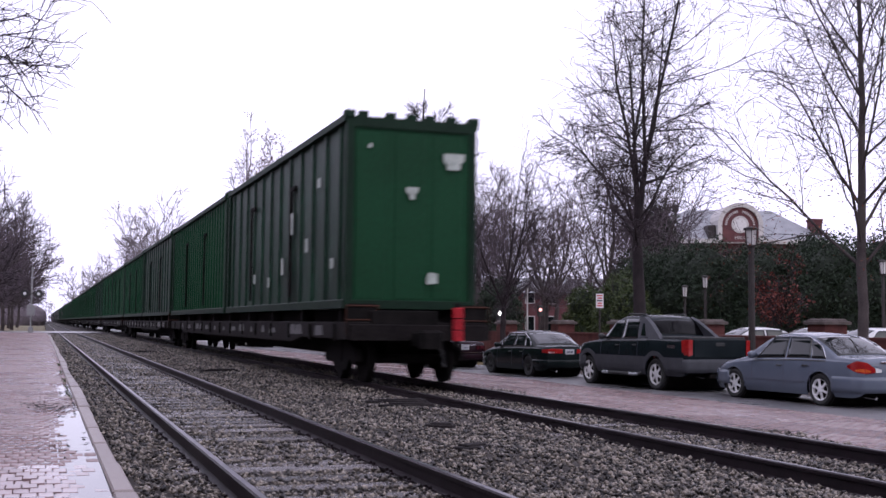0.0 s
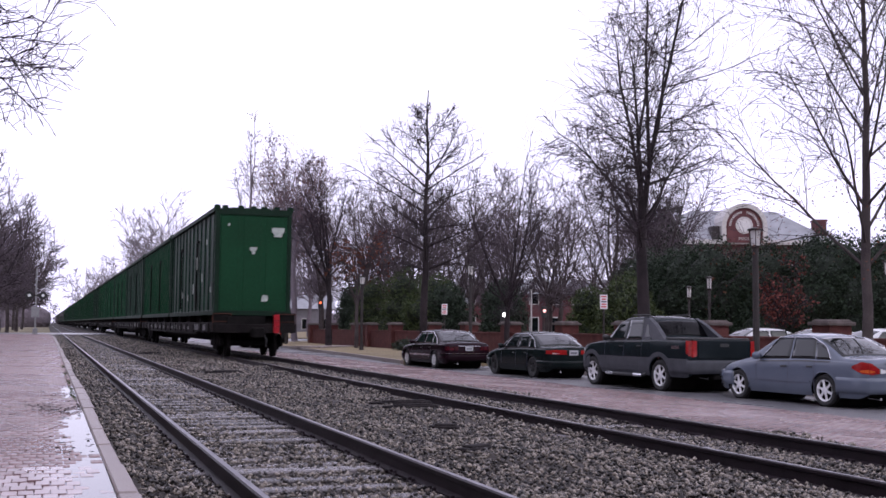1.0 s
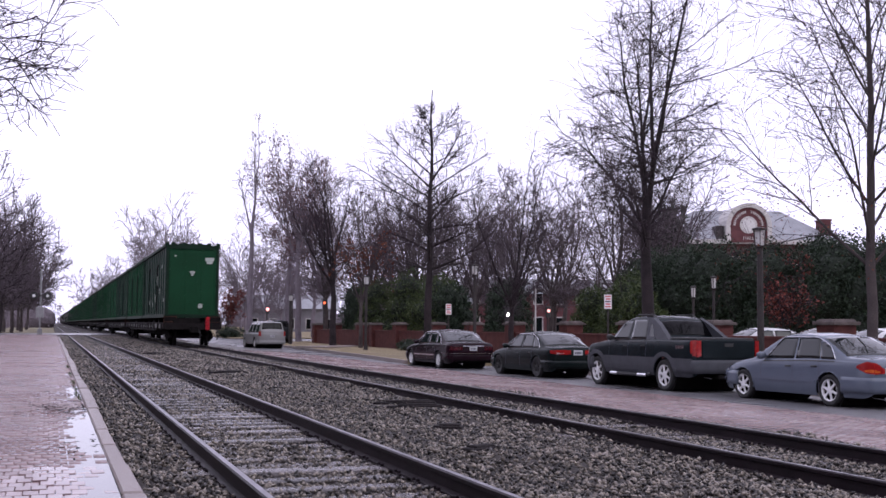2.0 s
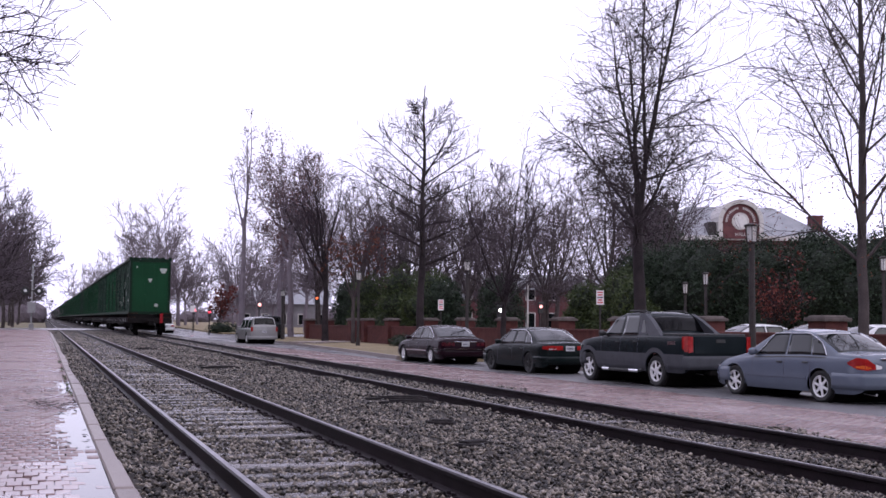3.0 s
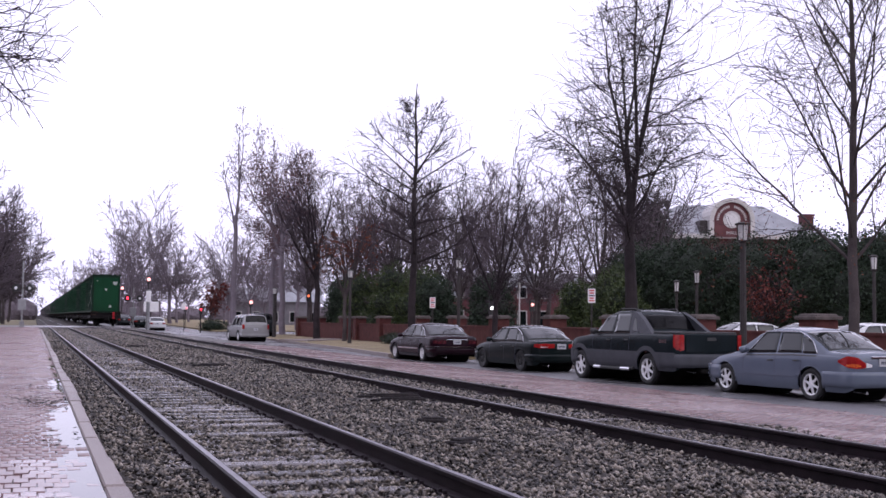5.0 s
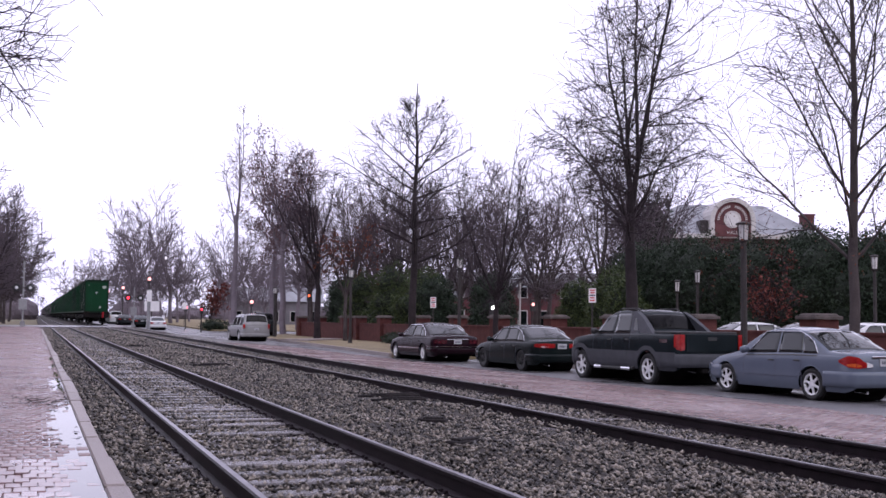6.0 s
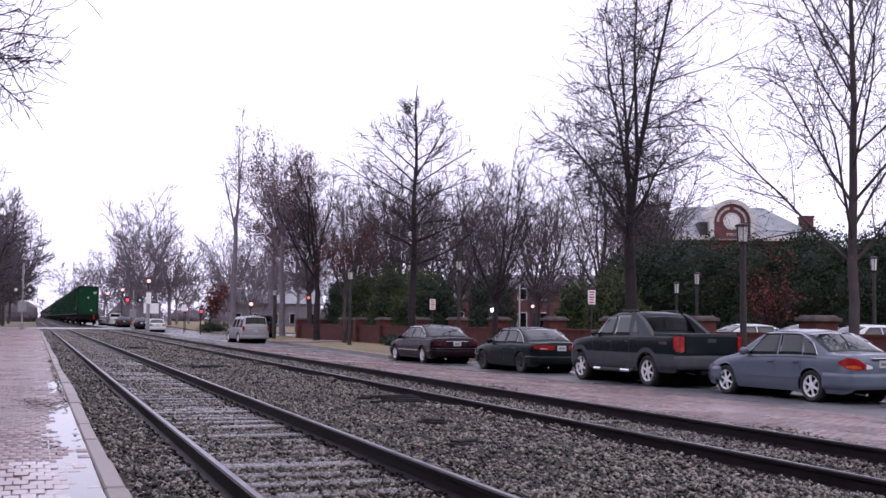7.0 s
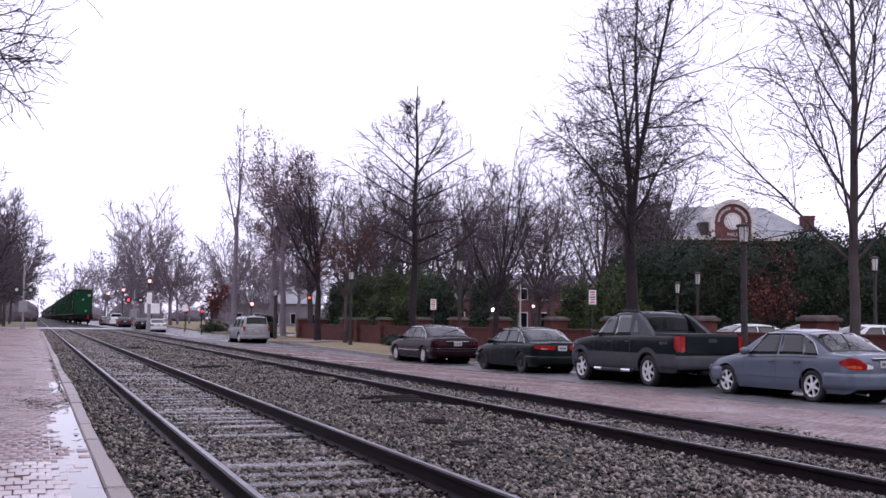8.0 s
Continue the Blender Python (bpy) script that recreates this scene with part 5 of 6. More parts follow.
def spreading(seed, H, r, fork, nmain, ang, m2, m3, m4, tw=0.006, lean=(0, 0), up=.06, side=0, side_ang=62, side_len=.3, thick=.62, light=False, lat=.44, lang=45, lwob=.13, lup=.035):
    """A trunk that breaks into steep leaders, with side limbs."""
    rng = np.random.default_rng(seed)
    A = trunk_line(rng, H * fork * 1.25, r, 8, lean, H * .004)
    A = (A[0], r * np.linspace(1.1, .62, 8)[None])
    B = sprout(rng, *A, nmain, .72, 1.0, lambda t: ang + 0 * t, lambda t, L: H * (1 - fork) * 1.02 + 0 * L, 11, .08, up, thick, .14)
    if side:
        E = sprout(rng, *A, side, .62, .98, lambda t: side_ang + 0 * t, lambda t, L: H * side_len + 0 * L, 11, .13, .015, .36, .2)
        B = (np.concatenate([B[0], E[0]]), np.concatenate([B[1], E[1]]))
    C = sprout(rng, *B, m2, .15, .97, lambda t: lang - 12 * t, lambda t, L: L * lat * (1 - .64 * t) + .15, 7, lwob, lup, .5, .25)
    D = sprout(rng, *C, m3, .15, 1, lambda t: 42 + 0 * t, lambda t, L: L * (.6 - .25 * t) + .08, 3 if light else 5, .2 if light else .16, .03, .55, .4)
    lv = [A, B, C, D]
    if m4:
        lv.append(sprout(rng, *D, m4, .2, 1, lambda t: 42 + 0 * t, lambda t, L: L * .55 + .05, 2 if light else 3, .2, .03, .7, .6))
    return thin(lv, tw)


def ends(levels, share, zmax, seed=1, k=1):
    """Points on the twigs for leaves to hang at."""
    rng = np.random.default_rng(seed)
    P = np.concatenate([q[0][:, -2:].reshape(-1, 3) for q in levels[-2:]])
    P = P[P[:, 2] < zmax]
    P = P[rng.random(len(P)) < share]
    return np.repeat(P, k, 0)


VZ = -0.28
# trees of the verge, in front of the wall
lv = spreading(11, 15.2, .225, .31, 6, 6, 17, 7, 3, .0075, side=7, up=.012, side_ang=52, side_len=.29, lat=.33, thick=.5, lang=70, lwob=.11, lup=.012)
plant("street_tree", "tall bare street tree with steep leaders and dark bark", 18.7, 33.2, VZ, lv, BARK, TWIG)
lv = excurrent(5, 13.9, .22, 3.7, .3, 32, 9, 5, 86, 46, .0082, 1, taper=2.1)
plant("street_tree", "bare conical street tree with a straight leader", 18.6, 55.6, VZ, lv, BARK, TWIG)
lv = excurrent(27, 12.6, .14, 3.0, .2, 24, 10, 6, 52, 26, .0055, 3, drop=.004, rl=.38)
low = np.concatenate([q[0].reshape(-1, 3) for q in lv[1:4]])
low = np.repeat(low[low[:, 2] < 4.9], 4, 0)
plant("street_tree", "spreading street tree holding some russet leaves", 18.32, 21.9, VZ, lv, BARK_PALE, TWIG, (low, .034, .22, RUSSET))
lv = spreading(31, 8.3, .14, .26, 5, 24, 8, 5, 3, .007, side=5, side_len=.34)
plant("street_tree", "small bare street tree with a rounded crown", 18.6, 44.4, VZ, lv, BARK, TWIG)
lv = spreading(37, 11.6, .24, .34, 7, 18, 9, 6, 3, .010)
plant("street_tree", "bare vase-shaped street tree", 18.9, 78.0, VZ, lv, BARK, TWIG)
lv = spreading(41, 7.0, .14, .4, 6, 26, 9, 6, 2, .010)
plant("street_tree", "small pale-barked tree with rusty leaves", 19.2, 71.5, VZ, lv, BARK_PALE, TWIG, (ends(lv, .35, 9, 3, 1), .09, .1, RUSSET))

# park trees behind the wall
park = [(33, 62, 13.0, 51, 0), (38, 67, 12, 52, 0), (30, 70, 10.5, 53, 0), (45, 80, 13.5, 54, 0), (37, 88, 12.5, 55, 0), (33, 96, 13, 56, 0), (28, 84, 11.5, 57, 0), (26, 96, 12.5, 58, 0),
        (21.3, 101, 19.0, 61, 1), (26, 110, 18.5, 62, 0), (22.6, 113, 20.5, 63, 1), (28, 125, 17, 64, 0), (22, 135, 14, 65, 0), (41, 104, 13, 67, 0), (36, 78, 11, 68, 0), (47, 92, 13, 69, 0), (33.5, 57, 10.5, 70, 0), (29, 76, 12, 121, 0), (31, 84, 13, 122, 0), (34, 74, 12.5, 123, 0), (40, 84, 14, 124, 0), (38, 96, 14, 125, 0), (54, 90, 14, 128, 0), (30, 102, 14, 129, 0), (35, 108, 15, 130, 0), (27, 90, 13, 131, 0), (24.3, 88, 13, 135, 0), (25.5, 80, 12.5, 136, 0), (23, 97, 14, 137, 0), (28.5, 93, 14, 138, 0)]
for x, y, h, sd, dry in park:
    h *= .84 if y > 100 else .93
    lv = spreading(sd, h, h * .017, .5 if dry else .3, 6, 30 if dry else 24, 9, 6, 2, .0095 + .00006 * y, side=3 if dry else 4, side_len=.26, light=True)
    # Haze is put into the bark and twig colours, palest beyond y = 100.
    plant("park_tree", "tall tree with clinging dry brown leaves" if dry else "bare winter park tree with a dense twiggy crown", x, y, VZ, lv, BARK_PALE if y < 100 else BARK_HAZED, TWIG_HAZED if y < 100 else BARK_HAZED,
          (ends(lv, .8, 30, sd, 2), .10, .28, DRY) if dry else None)
lv = spreading(71, 19.0, .3, .5, 3, 9, 8, 5, 3, .016, lat=.25)
# The grey of this tree has haze mixed into its colour.
plant("park_tree", "tall slender bare tree with a forked stem", 18.9, 114, VZ, lv, BARK_HAZED, BARK_HAZED)

# far avenue trees beyond the crossing
far = [(13.5, 178, 21, 81), (17.5, 190, 23, 82), (20.5, 184, 24, 83), (19, 215, 22, 84), (24, 205, 18, 85), (27, 170, 14, 86), (31, 160, 13, 87), (27, 150, 13, 88), (35, 185, 17, 89), (14.0, 250, 20, 90), (15, 340, 20, 91), (12, 420, 20, 92), (38, 240, 16, 141), (30, 235, 17, 142), (46, 220, 16, 143), (42, 180, 15, 144), (26, 300, 18, 145), (34, 330, 20, 146), (52, 260, 18, 147), (20, 262, 19, 148),
       (-5.0, 122, 14.5, 93), (-4.2, 133, 14, 94), (-6.2, 128, 15, 95), (-5.5, 146, 15, 96), (-5.0, 160, 15, 97), (-7, 180, 17, 98), (-8, 230, 18, 99), (-9.5, 290, 20, 100), (-7, 380, 22, 101), (-6, 92, 15, 102), (-3.6, 150, 14, 103), (-4.6, 172, 15, 104), (-3.9, 195, 15, 105), (-5.2, 212, 15, 106), (-4.4, 236, 16, 107), (-6, 258, 16, 108)]
for x, y, h, sd in far:
    near = x < 0 and y < 125
    h *= .9 if x < 0 else .82
    lv = spreading(sd, h, h * .016, .25, 6, 30, 9, 5, 2, .0095 + .0001 * y, side=5, side_len=.3, light=True)
    # Farther bark and all twigs carry haze in their colour.
    plant("avenue_tree", "bare tree of the avenue along the railway", x, y, float(rise(y)) - .15 if x < 0 else float(road_z(y)), lv, BARK if near else BARK_PALE if x < 0 and y < 215 else BARK_HAZED, TWIG_HAZED if x < 0 and y < 215 else BARK_HAZED)

# boughs hanging over the platform from a tree beside the camera
lv = spreading(112, 10.5, .1, .55, 5, 36, 10, 7, 3, .0052, up=.0, side=24, side_ang=82, side_len=.31, thick=.3)
plant("platform_tree", "bare platform tree with boughs hanging into the view", -3.75, 17.0, -.05, lv, BARK, TWIG)


# ---- evergreens and shrubs ----
def foliage(name, label, category, x, y, z, blobs, n, size, leaf, seed, core=True):
    """Clumps of leaves over a dark, lumpy filler core; blobs: (x, y, z, rx, ry, rz)."""
    rng = np.random.default_rng(seed)
    t = thing(name, label, category, pose(x, y, z), "evergreens and shrubs")
    pts, vols = [], np.array([b[3] * b[4] + b[4] * b[5] + b[3] * b[5] for b in blobs])
    s = Shape()
    for b, w in zip(blobs, vols / vols.sum()):
        k = int(n * w)
        d = unit(rng.normal(0, 1, (k, 3)))
        lump = 1 + .16 * np.sin(d[:, 0] * 7 + b[0]) * np.sin(d[:, 2] * 8 + b[1]) + .10 * np.sin(d[:, 1] * 15 + d[:, 2] * 11)
        rad = lump * (1 - .22 * rng.random(k) ** 2)
        pts.append(np.array(b[:3]) + d * rad[:, None] * np.array(b[3:]))
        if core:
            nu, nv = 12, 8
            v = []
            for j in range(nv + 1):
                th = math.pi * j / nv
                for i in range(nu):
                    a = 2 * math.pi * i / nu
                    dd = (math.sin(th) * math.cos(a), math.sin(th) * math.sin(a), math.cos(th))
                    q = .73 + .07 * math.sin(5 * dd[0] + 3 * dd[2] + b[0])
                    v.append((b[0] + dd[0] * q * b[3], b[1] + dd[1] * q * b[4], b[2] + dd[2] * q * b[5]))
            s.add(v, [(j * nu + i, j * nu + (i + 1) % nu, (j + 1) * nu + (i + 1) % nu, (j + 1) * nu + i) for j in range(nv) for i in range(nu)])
    pts = np.concatenate(pts)
    pts = pts[pts[:, 2] > .02]
    v, f = leaf_cards(rng, pts, size, size * .5)
    tagged(part("leaf_crown", raw("leaf_crown", v, f, leaf), None, t), kind="stuff")
    # Solid core, dark-coloured for inner shade unless another material is given.
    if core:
        part("filler_core", s, CORE if core is True else core, t)
    base = Shape()
    for b in blobs[:4]:
        base.tube([(b[0], b[1], -.05), (b[0] + .05, b[1], max(.3, b[2]))], [.1, .05], 6)
    part("stem", base, BARK, t)
    return t


rng = random.Random(4)
# the tall hedge in front of the hall
for i in range(16):
    k = i / 15
    x, y = 31.0 + 7.5 * k, 54.0 - 24 * k
    h = 5.75 + rng.uniform(-.2, .3) - .2 * k + (.3 if 5 < i < 10 else 0)
    bl = [(rng.uniform(-.6, .6), rng.uniform(-.6, .6), h * q, 2.0 - .5 * q + rng.uniform(-.2, .2), 2.0 - .5 * q + rng.uniform(-.2, .2), h * .30) for q in (.25, .5, .70)]
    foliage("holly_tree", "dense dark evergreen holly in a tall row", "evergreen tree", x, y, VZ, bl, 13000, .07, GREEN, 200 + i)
# evergreens near the entrance
for i, (x, y, h, w) in enumerate(((23.2, 64.5, 4.0, 1.6), (23.6, 69.5, 4.8, 1.9), (23.5, 76, 5.4, 2.0), (23.5, 82, 5.0, 1.9), (24.5, 59, 4.0, 1.7), (23.4, 88, 4.8, 1.7))):
    bl = [(rng.uniform(-.4, .4), rng.uniform(-.4, .4), h * q, w * (1.05 - .5 * q), w * (1.05 - .5 * q), h * .28) for q in (.25, .5, .74)]
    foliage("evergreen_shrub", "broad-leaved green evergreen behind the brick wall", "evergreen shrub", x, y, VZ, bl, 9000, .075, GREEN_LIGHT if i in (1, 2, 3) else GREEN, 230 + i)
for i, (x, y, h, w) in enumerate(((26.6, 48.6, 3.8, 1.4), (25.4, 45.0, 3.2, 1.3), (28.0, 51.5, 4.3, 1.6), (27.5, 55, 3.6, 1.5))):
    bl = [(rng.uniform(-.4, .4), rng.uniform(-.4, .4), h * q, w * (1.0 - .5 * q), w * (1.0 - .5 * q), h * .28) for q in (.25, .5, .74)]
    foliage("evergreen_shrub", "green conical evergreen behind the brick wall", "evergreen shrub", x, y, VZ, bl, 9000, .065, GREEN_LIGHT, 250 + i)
# cedar by the hall
bl = [(rng.uniform(-.5, .5), rng.uniform(-.5, .5), 9.8 * q, 3.6 * (1.05 - q * .8), 3.6 * (1.05 - q * .8), 1.6) for q in (.3, .45, .6, .75, .88)]
foliage("cedar", "dark ragged cedar beside the hall", "evergreen tree", 40.8, 69.5, VZ, bl, 6000, .16, GREEN, 270, True)
foliage("boxwood", "clipped low green shrub by the wall", "shrub", 19.9, 62.5, VZ, [(0, 0, .3, .7, 2.2, .42)], 1800, .05, GREEN, 271)
foliage("boxwood", "dark low shrub on the far lawn", "shrub", 18.5, 124.0, -.15, [(0, 0, .5, 1.6, 1.2, .7)], 1800, .08, GREEN, 272)
# small red-leaved trees
for i, (x, y, h, m) in enumerate(((27.6, 37.6, 3.6, RUSSET), (18.5, 127, 4.6, DRY))):
    lv = spreading(300 + i, h, .07, .25, 7, 30, 10, 6, 0, .008)
    plant("ornamental_tree", "small ornamental tree with dull red leaves", x, y, VZ, lv, BARK, TWIG, (ends(lv, .55, 9, 4, 2), .07 if i == 0 else .14, .12, DULLRED), "small tree")

DEBRIS = [(4.16, 28.1, .9, .25, 12), (5.2, 16.7, 1.0, .12, 4), (5.1, 15.9, .9, .1, 8), (3.98, 10.3, .42, .16, 30), (4.47, 12.6, .35, .2, -30), (3.87, 45.6, .9, .35, 10), (4.16, 65.3, .7, .35, 20)]
SCRAP = mat("rotten_wood", (0.005, 0.004, 0.005), (0.03, 0.025, 0.026), 0.8, 4, 40, 0.6, spec=0.15)

# ---- buildings behind the trees ----
def hall():
    """The hall: brick walls, a hipped slate roof and an arched gable with a round window."""
    t = thing("hall_building", "brick hall with slate roof and arched gable", "building", pose(69.7, 101.9, VZ, 0, 0, -18.5))
    eave, ridge = 10.9, 14.6
    s = Shape()
    s.box(-5.6, 9.4, 0, 16, 0, eave)
    part("wall", s, HALLBRICK, t)
    s = Shape()
    s.add([(-6.2, -.6, eave), (10.0, -.6, eave), (10.0, 16.6, eave), (-6.2, 16.6, eave), (-4.4, 4.5, ridge), (5.0, 4.5, ridge), (5.0, 11, ridge), (-4.4, 11, ridge)],
          [(0, 1, 5, 4), (1, 2, 6, 5), (2, 3, 7, 6), (3, 0, 4, 7), (4, 5, 6, 7), (3, 2, 1, 0)])
    part("roof", s, SLATE, t)
    s = Shape()
    s.box(-6.3, 10.1, -.75, -.5, eave - .35, eave + .12, .03)
    part("cornice", s, WHITESTONE, t)
    def arc(r, z0, n=24):
        return [(r * math.cos(a), z0 + r * math.sin(a)) for a in np.linspace(0, math.pi, n)]
    z0 = 12.45
    s = Shape()
    s.prism([(1.95, 10.7)] + arc(1.95, z0) + [(-1.95, 10.7)], "y", -.9, 3.2)
    g = part("gable", s, HALLBRICK, t, "arched brick gable")
    for k in range(15):
        a0, a1 = math.pi * k / 15 + .008, math.pi * (k + 1) / 15 - .008
        s = Shape()
        s.prism([(1.96 * math.cos(a0), z0 + 1.96 * math.sin(a0)), (2.42 * math.cos(a0), z0 + 2.42 * math.sin(a0)), (2.42 * math.cos(a1), z0 + 2.42 * math.sin(a1)), (1.96 * math.cos(a1), z0 + 1.96 * math.sin(a1))], "y", -1.15, 3.3)
        part("arch_stone", s, WHITESTONE, g)
    for k in (-1, 1):
        part("arch_pier", Shape().box(k * 2.19 - .23, k * 2.19 + .23, -1.15, 3.3, 10.7, z0 - .02), WHITESTONE, g)
    for k in range(22):
        a = math.pi * (k + .5) / 22
        if k in (10, 11):
            continue
        c, d = math.cos(a), math.sin(a)
        q = [(1.62 * c - .07 * d, z0 + 1.62 * d + .07 * c), (1.62 * c + .07 * d, z0 + 1.62 * d - .07 * c), (1.38 * c + .06 * d, z0 + 1.38 * d - .06 * c), (1.38 * c - .06 * d, z0 + 1.38 * d + .06 * c)]
        part("letter_bar", Shape().prism(q, "y", -.94, -.9), WHITESTONE, g)
    word = bpy.data.curves.new("word", "FONT")
    word.body, word.size, word.extrude, word.align_x = "HALL", .5, .02, "CENTER"
    word.materials.append(WHITESTONE)
    lettering = new("lettering", word)
    lettering.parent = g
    lettering.matrix_basis = pose(0, -.92, 10.98, 90)
    tagged(lettering, "white capital letters")
    s = Shape()
    s.tube([(0, -.95, z0 + .1), (0, -.7, z0 + .1)], .92, 24)
    part("window_surround", s, WHITESTONE, g)
    s = Shape()
    s.tube([(0, -.98, z0 + .1), (0, -.9, z0 + .1)], .7, 24)
    part("window", s, LANTERN, g, "round pale window")
    # Dark block added for the black shadow on the arch's left side.
    s = Shape()
    s.box(-3.3, -2.5, -.4, 2.4, 10.9, 12.5, .03)
    part("shade_block", s, POST, t)
    s = Shape()
    s.box(8.2, 9.3, .5, 2.2, 9, 13.2, .04)
    s.box(8.1, 9.4, .4, 2.3, 13.2, 13.4, .04)
    part("chimney", s, HALLBRICK, t)
    for i in range(5):
        for z in (1.2, 4.4, 7.4):
            x = -4.2 + i * 3.0
            s = Shape()
            s.box(x - .6, x + .6, -.06, .04, z, z + 1.9, .02)
            w = part("window_frame", s, WHITESTONE, t)
            s = Shape()
            s.box(x - .48, x + .48, -.09, -.05, z + .12, z + 1.78)
            part("pane", s, GLASS, w)


hall()


def house(x, y, turn, w, d, h, roof_h, wall_m, label, name="house", cols=4):
    t = thing(name, label, "building", pose(x, y, VZ, 0, 0, turn))
    s = Shape()
    s.box(-w / 2, w / 2, 0, d, 0, h)
    part("wall", s, wall_m, t)
    s = Shape()
    s.prism([(-.5, h), (d + .5, h), (d / 2, h + roof_h)], "x", -w / 2 - .5, w / 2 + .5)
    part("roof", s, SLATE, t)
    for k in range(cols):
        for z in ((1.0, 4.0) if h > 5 else (1.0,)):
            xx = -w / 2 + w * (k + .5) / cols
            s = Shape()
            s.box(xx - .55, xx + .55, -.06, .03, z, z + 1.7, .02)
            wf = part("window_frame", s, WHITESTONE, t)
            s = Shape()
            s.box(xx - .44, xx + .44, -.09, -.05, z + .1, z + 1.6)
            part("pane", s, GLASS, wf)


house(35, 172, -8, 14, 9, 4.2, 2.2, SIDING, "pale sided house behind the far lawn", cols=5)
house(33.5, 97, -14, 5, 5, 3.6, 1.2, HALLBRICK, "small brick gate house among the trees", cols=2)
house(50, 112, -20, 16, 9, 5.2, 1.8, HALLBRICK, "red brick building behind the park trees", cols=7)
house(-22, 150, 5, 14, 10, 5, 3, SIDING, "pale house behind the platform trees", cols=4)
# Plain white board in place of a pale far house.
t = thing("billboard", "white board standing in for a pale house beyond the crossing", "sign", pose(14.3, 150, .1))
part("panel", Shape().box(-.95, .95, -.05, .05, 1.9, 3.2, .02), SIGNWHITE, t)
part("post", Shape().tube([(0, 0.1, -.2), (0, .1, 3.1)], .07, 6), POST, t)
# gate-house arch with white trim
t = thing("gate_sign", "white arched sign on a brick panel in the park", "sign", pose(30.0, 84.5, VZ, 0, 0, -19))
part("panel", Shape().box(-.75, .75, 0, .4, 0, 3.1, .02), HALLBRICK, t)
for z in (2.15, 2.75):
    part("bar", Shape().box(-.7, .7, -.05, 0.0, z, z + .14), WHITESTONE, t)
part("arch", Shape().prism([(-.4, .4), (.4, .4), (.4, 1.5), (.25, 1.85), (0, 1.95), (-.25, 1.85), (-.4, 1.5)], "y", -.04, 0), WHITESTONE, t)

# unseen masses added to close the place behind camera and platform and darken reflections
house(-14.5, -8, -90, 40, 9, 6.5, 3.2, HALLBRICK, "unseen brick mass added behind the platform to darken reflections", "depot", 10)
house(-17, 52, -90, 44, 9, 7.5, 3.5, HALLBRICK, "unseen long brick mass added behind the platform to block low light", "shop_row", 10)
house(8, -48, 180, 70, 10, 9, 3.5, HALLBRICK, "unseen brick mass added behind the camera to close off low sky", "brick_block", 14)
rng = random.Random(9)
# Evergreens out of view, added to block low light from behind and the left.
for i in range(9):
    x, y = (-13 - rng.random() * 2, -40 + i * 18) if i < 6 else (-10 + (i - 6) * 14, -36)
    bl = [(rng.uniform(-.6, .6), rng.uniform(-.6, .6), 10 * q, 4.2 - 2 * q, 4.2 - 2 * q, 2.8) for q in (.25, .5, .75)]
    foliage("magnolia_tree", "unseen tall dark evergreen added to block low light", "evergreen tree", x, y, -.3, bl, 2500, .2, GREEN, 400 + i)

# Both thickets have haze coloured into leaves and core alike.
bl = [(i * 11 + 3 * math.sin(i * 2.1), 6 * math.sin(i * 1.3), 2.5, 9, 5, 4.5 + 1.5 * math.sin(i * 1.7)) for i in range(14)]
tagged(foliage("far_thicket", "hazy grey thicket far beyond the lawns", "woods", 17, 400, .2, bl, 30000, .24, BARK_HAZED, 500, BARK_HAZED), kind="stuff")
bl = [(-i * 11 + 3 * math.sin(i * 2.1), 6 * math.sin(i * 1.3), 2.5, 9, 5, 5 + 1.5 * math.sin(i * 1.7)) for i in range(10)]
tagged(foliage("far_thicket", "hazy grey thicket beyond the platform trees", "woods", -5, 330, .5, bl, 24000, .24, BARK_HAZED, 501, BARK_HAZED), kind="stuff")

# broken ties and scraps left on the ballast
for i, (x, y, l, w, turn) in enumerate(DEBRIS):
    s = Shape()
    s.box(-l / 2, l / 2, -w / 2, w / 2, 0, .035, .012)
    s.box(-l * .3, l * .42, -w * .35, w * .4, .035, .055, .01)
    tagged(part("tie_scrap", s, SCRAP, at=pose(x, y, float(rise(y)) + BED + .035, 0, 0, turn)), "dark splintered scrap of an old tie on the ballast", "tie scrap", "scraps of old ties")

# ---- wet paving, piece by piece ----
platform = bpy.data.objects["platform"]
lay_bricks(platform, KERB0 - 4.2, KERB0 - .004, 5.2, 103, lambda x, y: float(rise(y)) - .012 - .018 * max(0, 1 - abs(x - .34) / .35), BRICK, BRICKS, 1, (0, 7.4), "wet reddish paving bricks of the platform", "bricks", 0)
lane = bpy.data.objects["brick_road"]
lay_bricks(lane, 8.3, BRICK_EDGE, 9, 62, lambda x, y: (float(rise(y)) * .5 - .20) * (1 - (x - 8.25) / (BRICK_EDGE - 8.25)) + float(road_z(y)) * (x - 8.25) / (BRICK_EDGE - 8.25) + .014, ROADBRICK, ROADBRICKS, 2, (11, 16), "wet red paving bricks of the lane", "bricks", 1)
s = Shape()
ys = np.arange(4.0, 26.0, .5)
v = [(x, y, float(rise(y)) - .0225 - .0007 * max(0, y - 8.5)) for y in ys for x in (-.05, KERB0 + .002)]
v += [(x, y, z - .02) for x, y, z in v]
n = 2 * len(ys)
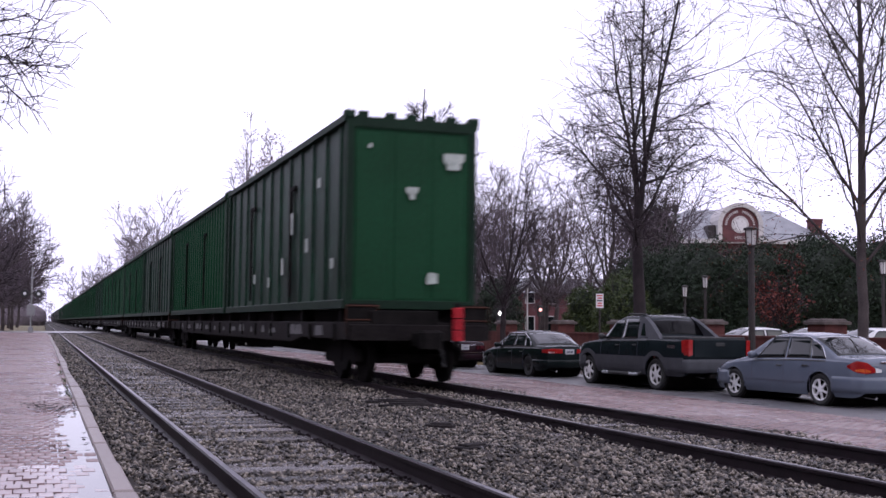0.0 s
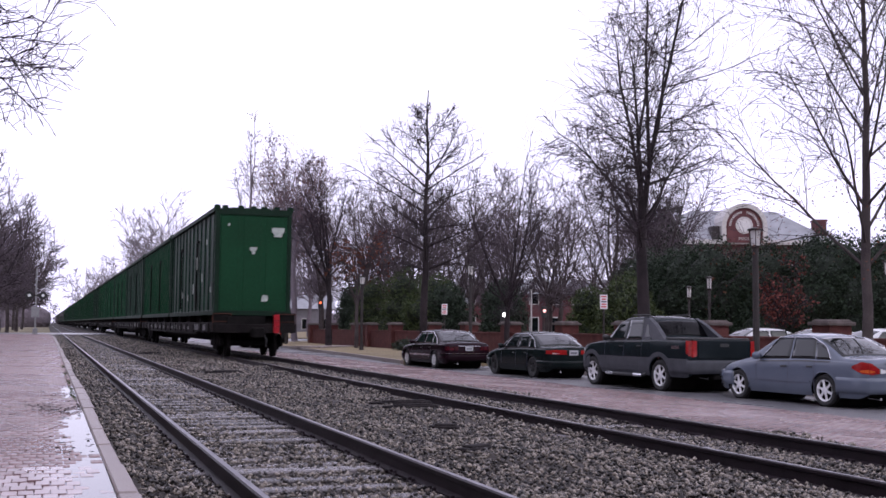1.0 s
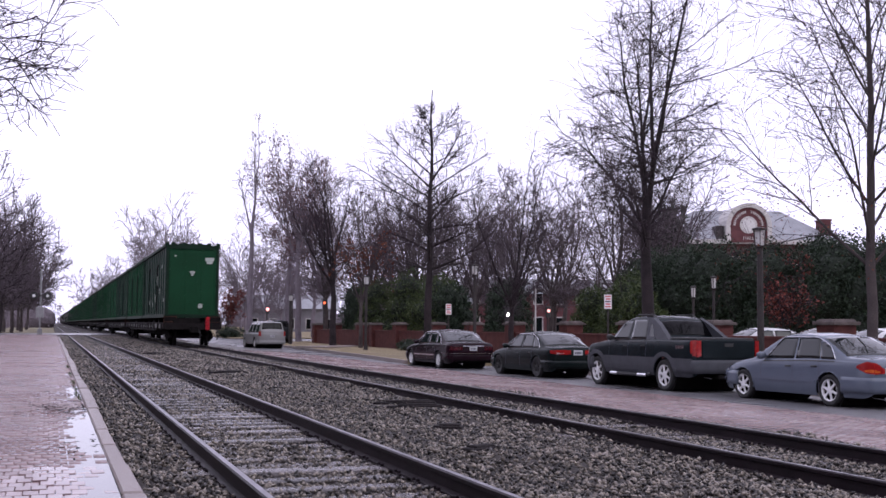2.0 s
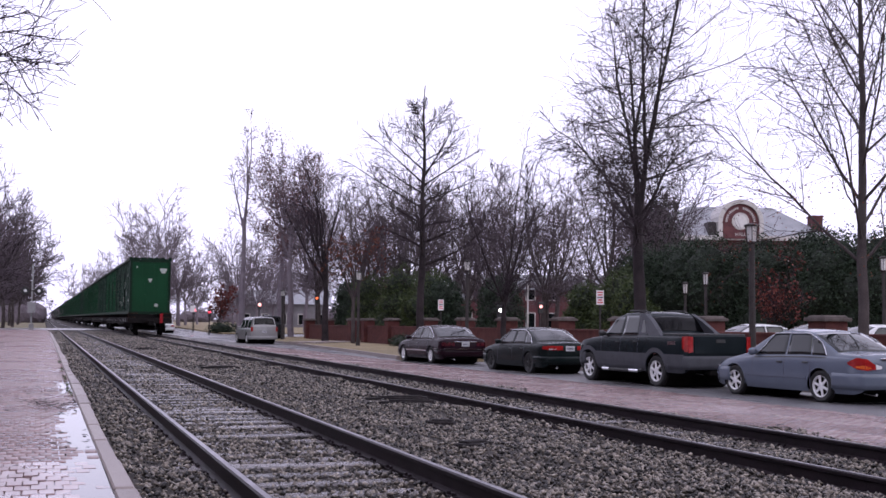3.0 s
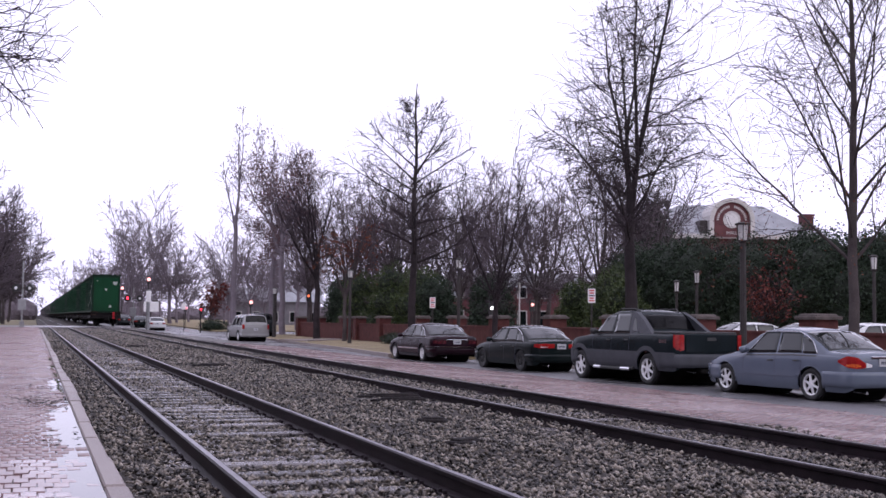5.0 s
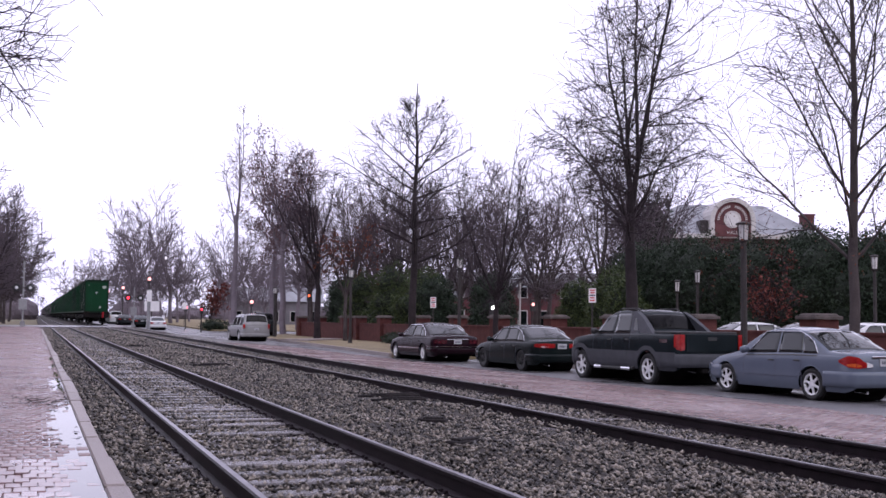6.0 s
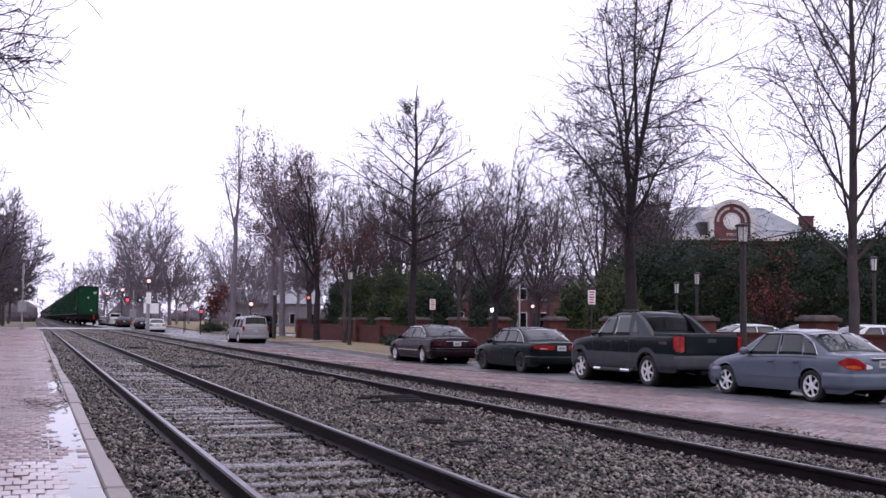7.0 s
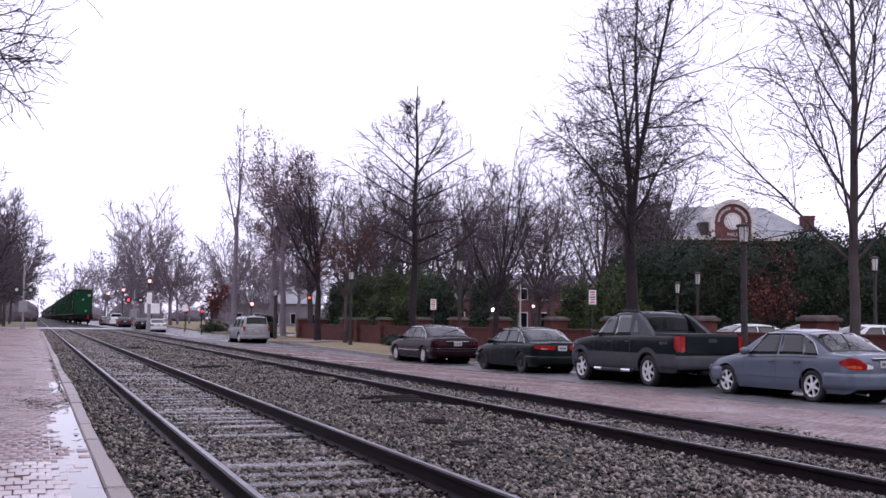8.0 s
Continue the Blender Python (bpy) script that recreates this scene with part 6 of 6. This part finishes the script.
s.add(v, [(2 * k, 2 * k + 1, 2 * k + 3, 2 * k + 2) for k in range(len(ys) - 1)] + [(2 * k + n, 2 * k + 2 + n, 2 * k + 3 + n, 2 * k + 1 + n) for k in range(len(ys) - 1)])
tagged(part("puddle", s, WATER), "shallow rain water standing along the platform kerb", "puddle", kind="stuff")
rg = np.random.default_rng(12)
n = 260
lit = np.stack([rg.normal(.12, .22, n).clip(-.6, .41), rg.choice([14.6, 15.4, 17.5, 10.5], n, p=[.4, .3, .2, .1]) + rg.normal(0, .45, n), np.zeros(n)], -1)
lit[:, 2] = rise(lit[:, 1]) + .003
v, f = leaf_cards(rg, lit, .035, .001)
v[:, 2] = np.repeat(lit[:, 2], 4) + (v[:, 2] - np.repeat(lit[:, 2], 4)) * .25 + .004
tagged(new("leaf_litter", raw("leaf_litter", v, f, SCRAP)), "dark wet leaf litter on the platform bricks", "leaf litter", kind="stuff")
n = 350
tuft = np.stack([rg.normal(.40, .018, n), rg.choice([17.2, 19.0, 21.5, 25, 29], n) + rg.normal(0, .5, n), np.zeros(n)], -1)
tuft[:, 2] = rise(tuft[:, 1]) - .01 + rg.random(n) * .02
v, f = leaf_cards(rg, tuft, .013, .003)
tagged(new("kerb_grass", raw("kerb_grass", v, f, GREEN_LIGHT)), "small green weeds along the platform kerb", "weeds", kind="stuff")


# ---- what moves ----
def motions():
    climb = math.degrees(math.atan(.0025))
    way = [(0, 20.6), (.5, 29.6), (1, 38.8), (1.5, 48.3), (2.5, 67.6), (3.5, 87.0), (4.5, 106.4), (5.5, 126.0), (6.5, 145.6), (8, 175.2)]
    for ob, dx, dy, dz in TRAIN:
        walk(ob, [(t, pose(T2 + dx, y + dy, T2_Z + float(rise(y + dy)) + dz, climb)) for t, y in way])
    ts, ds = [t for t, _ in way], [y for _, y in way]
    for w, y0 in WHEELS:
        rows = []
        for i in range(241):
            d = float(np.interp(i / 30, ts, ds)) - ds[0]
            rows.append((i / 30, pose(0, y0, .455, -math.degrees(d / .455))))
        walk(w, rows)


motions()
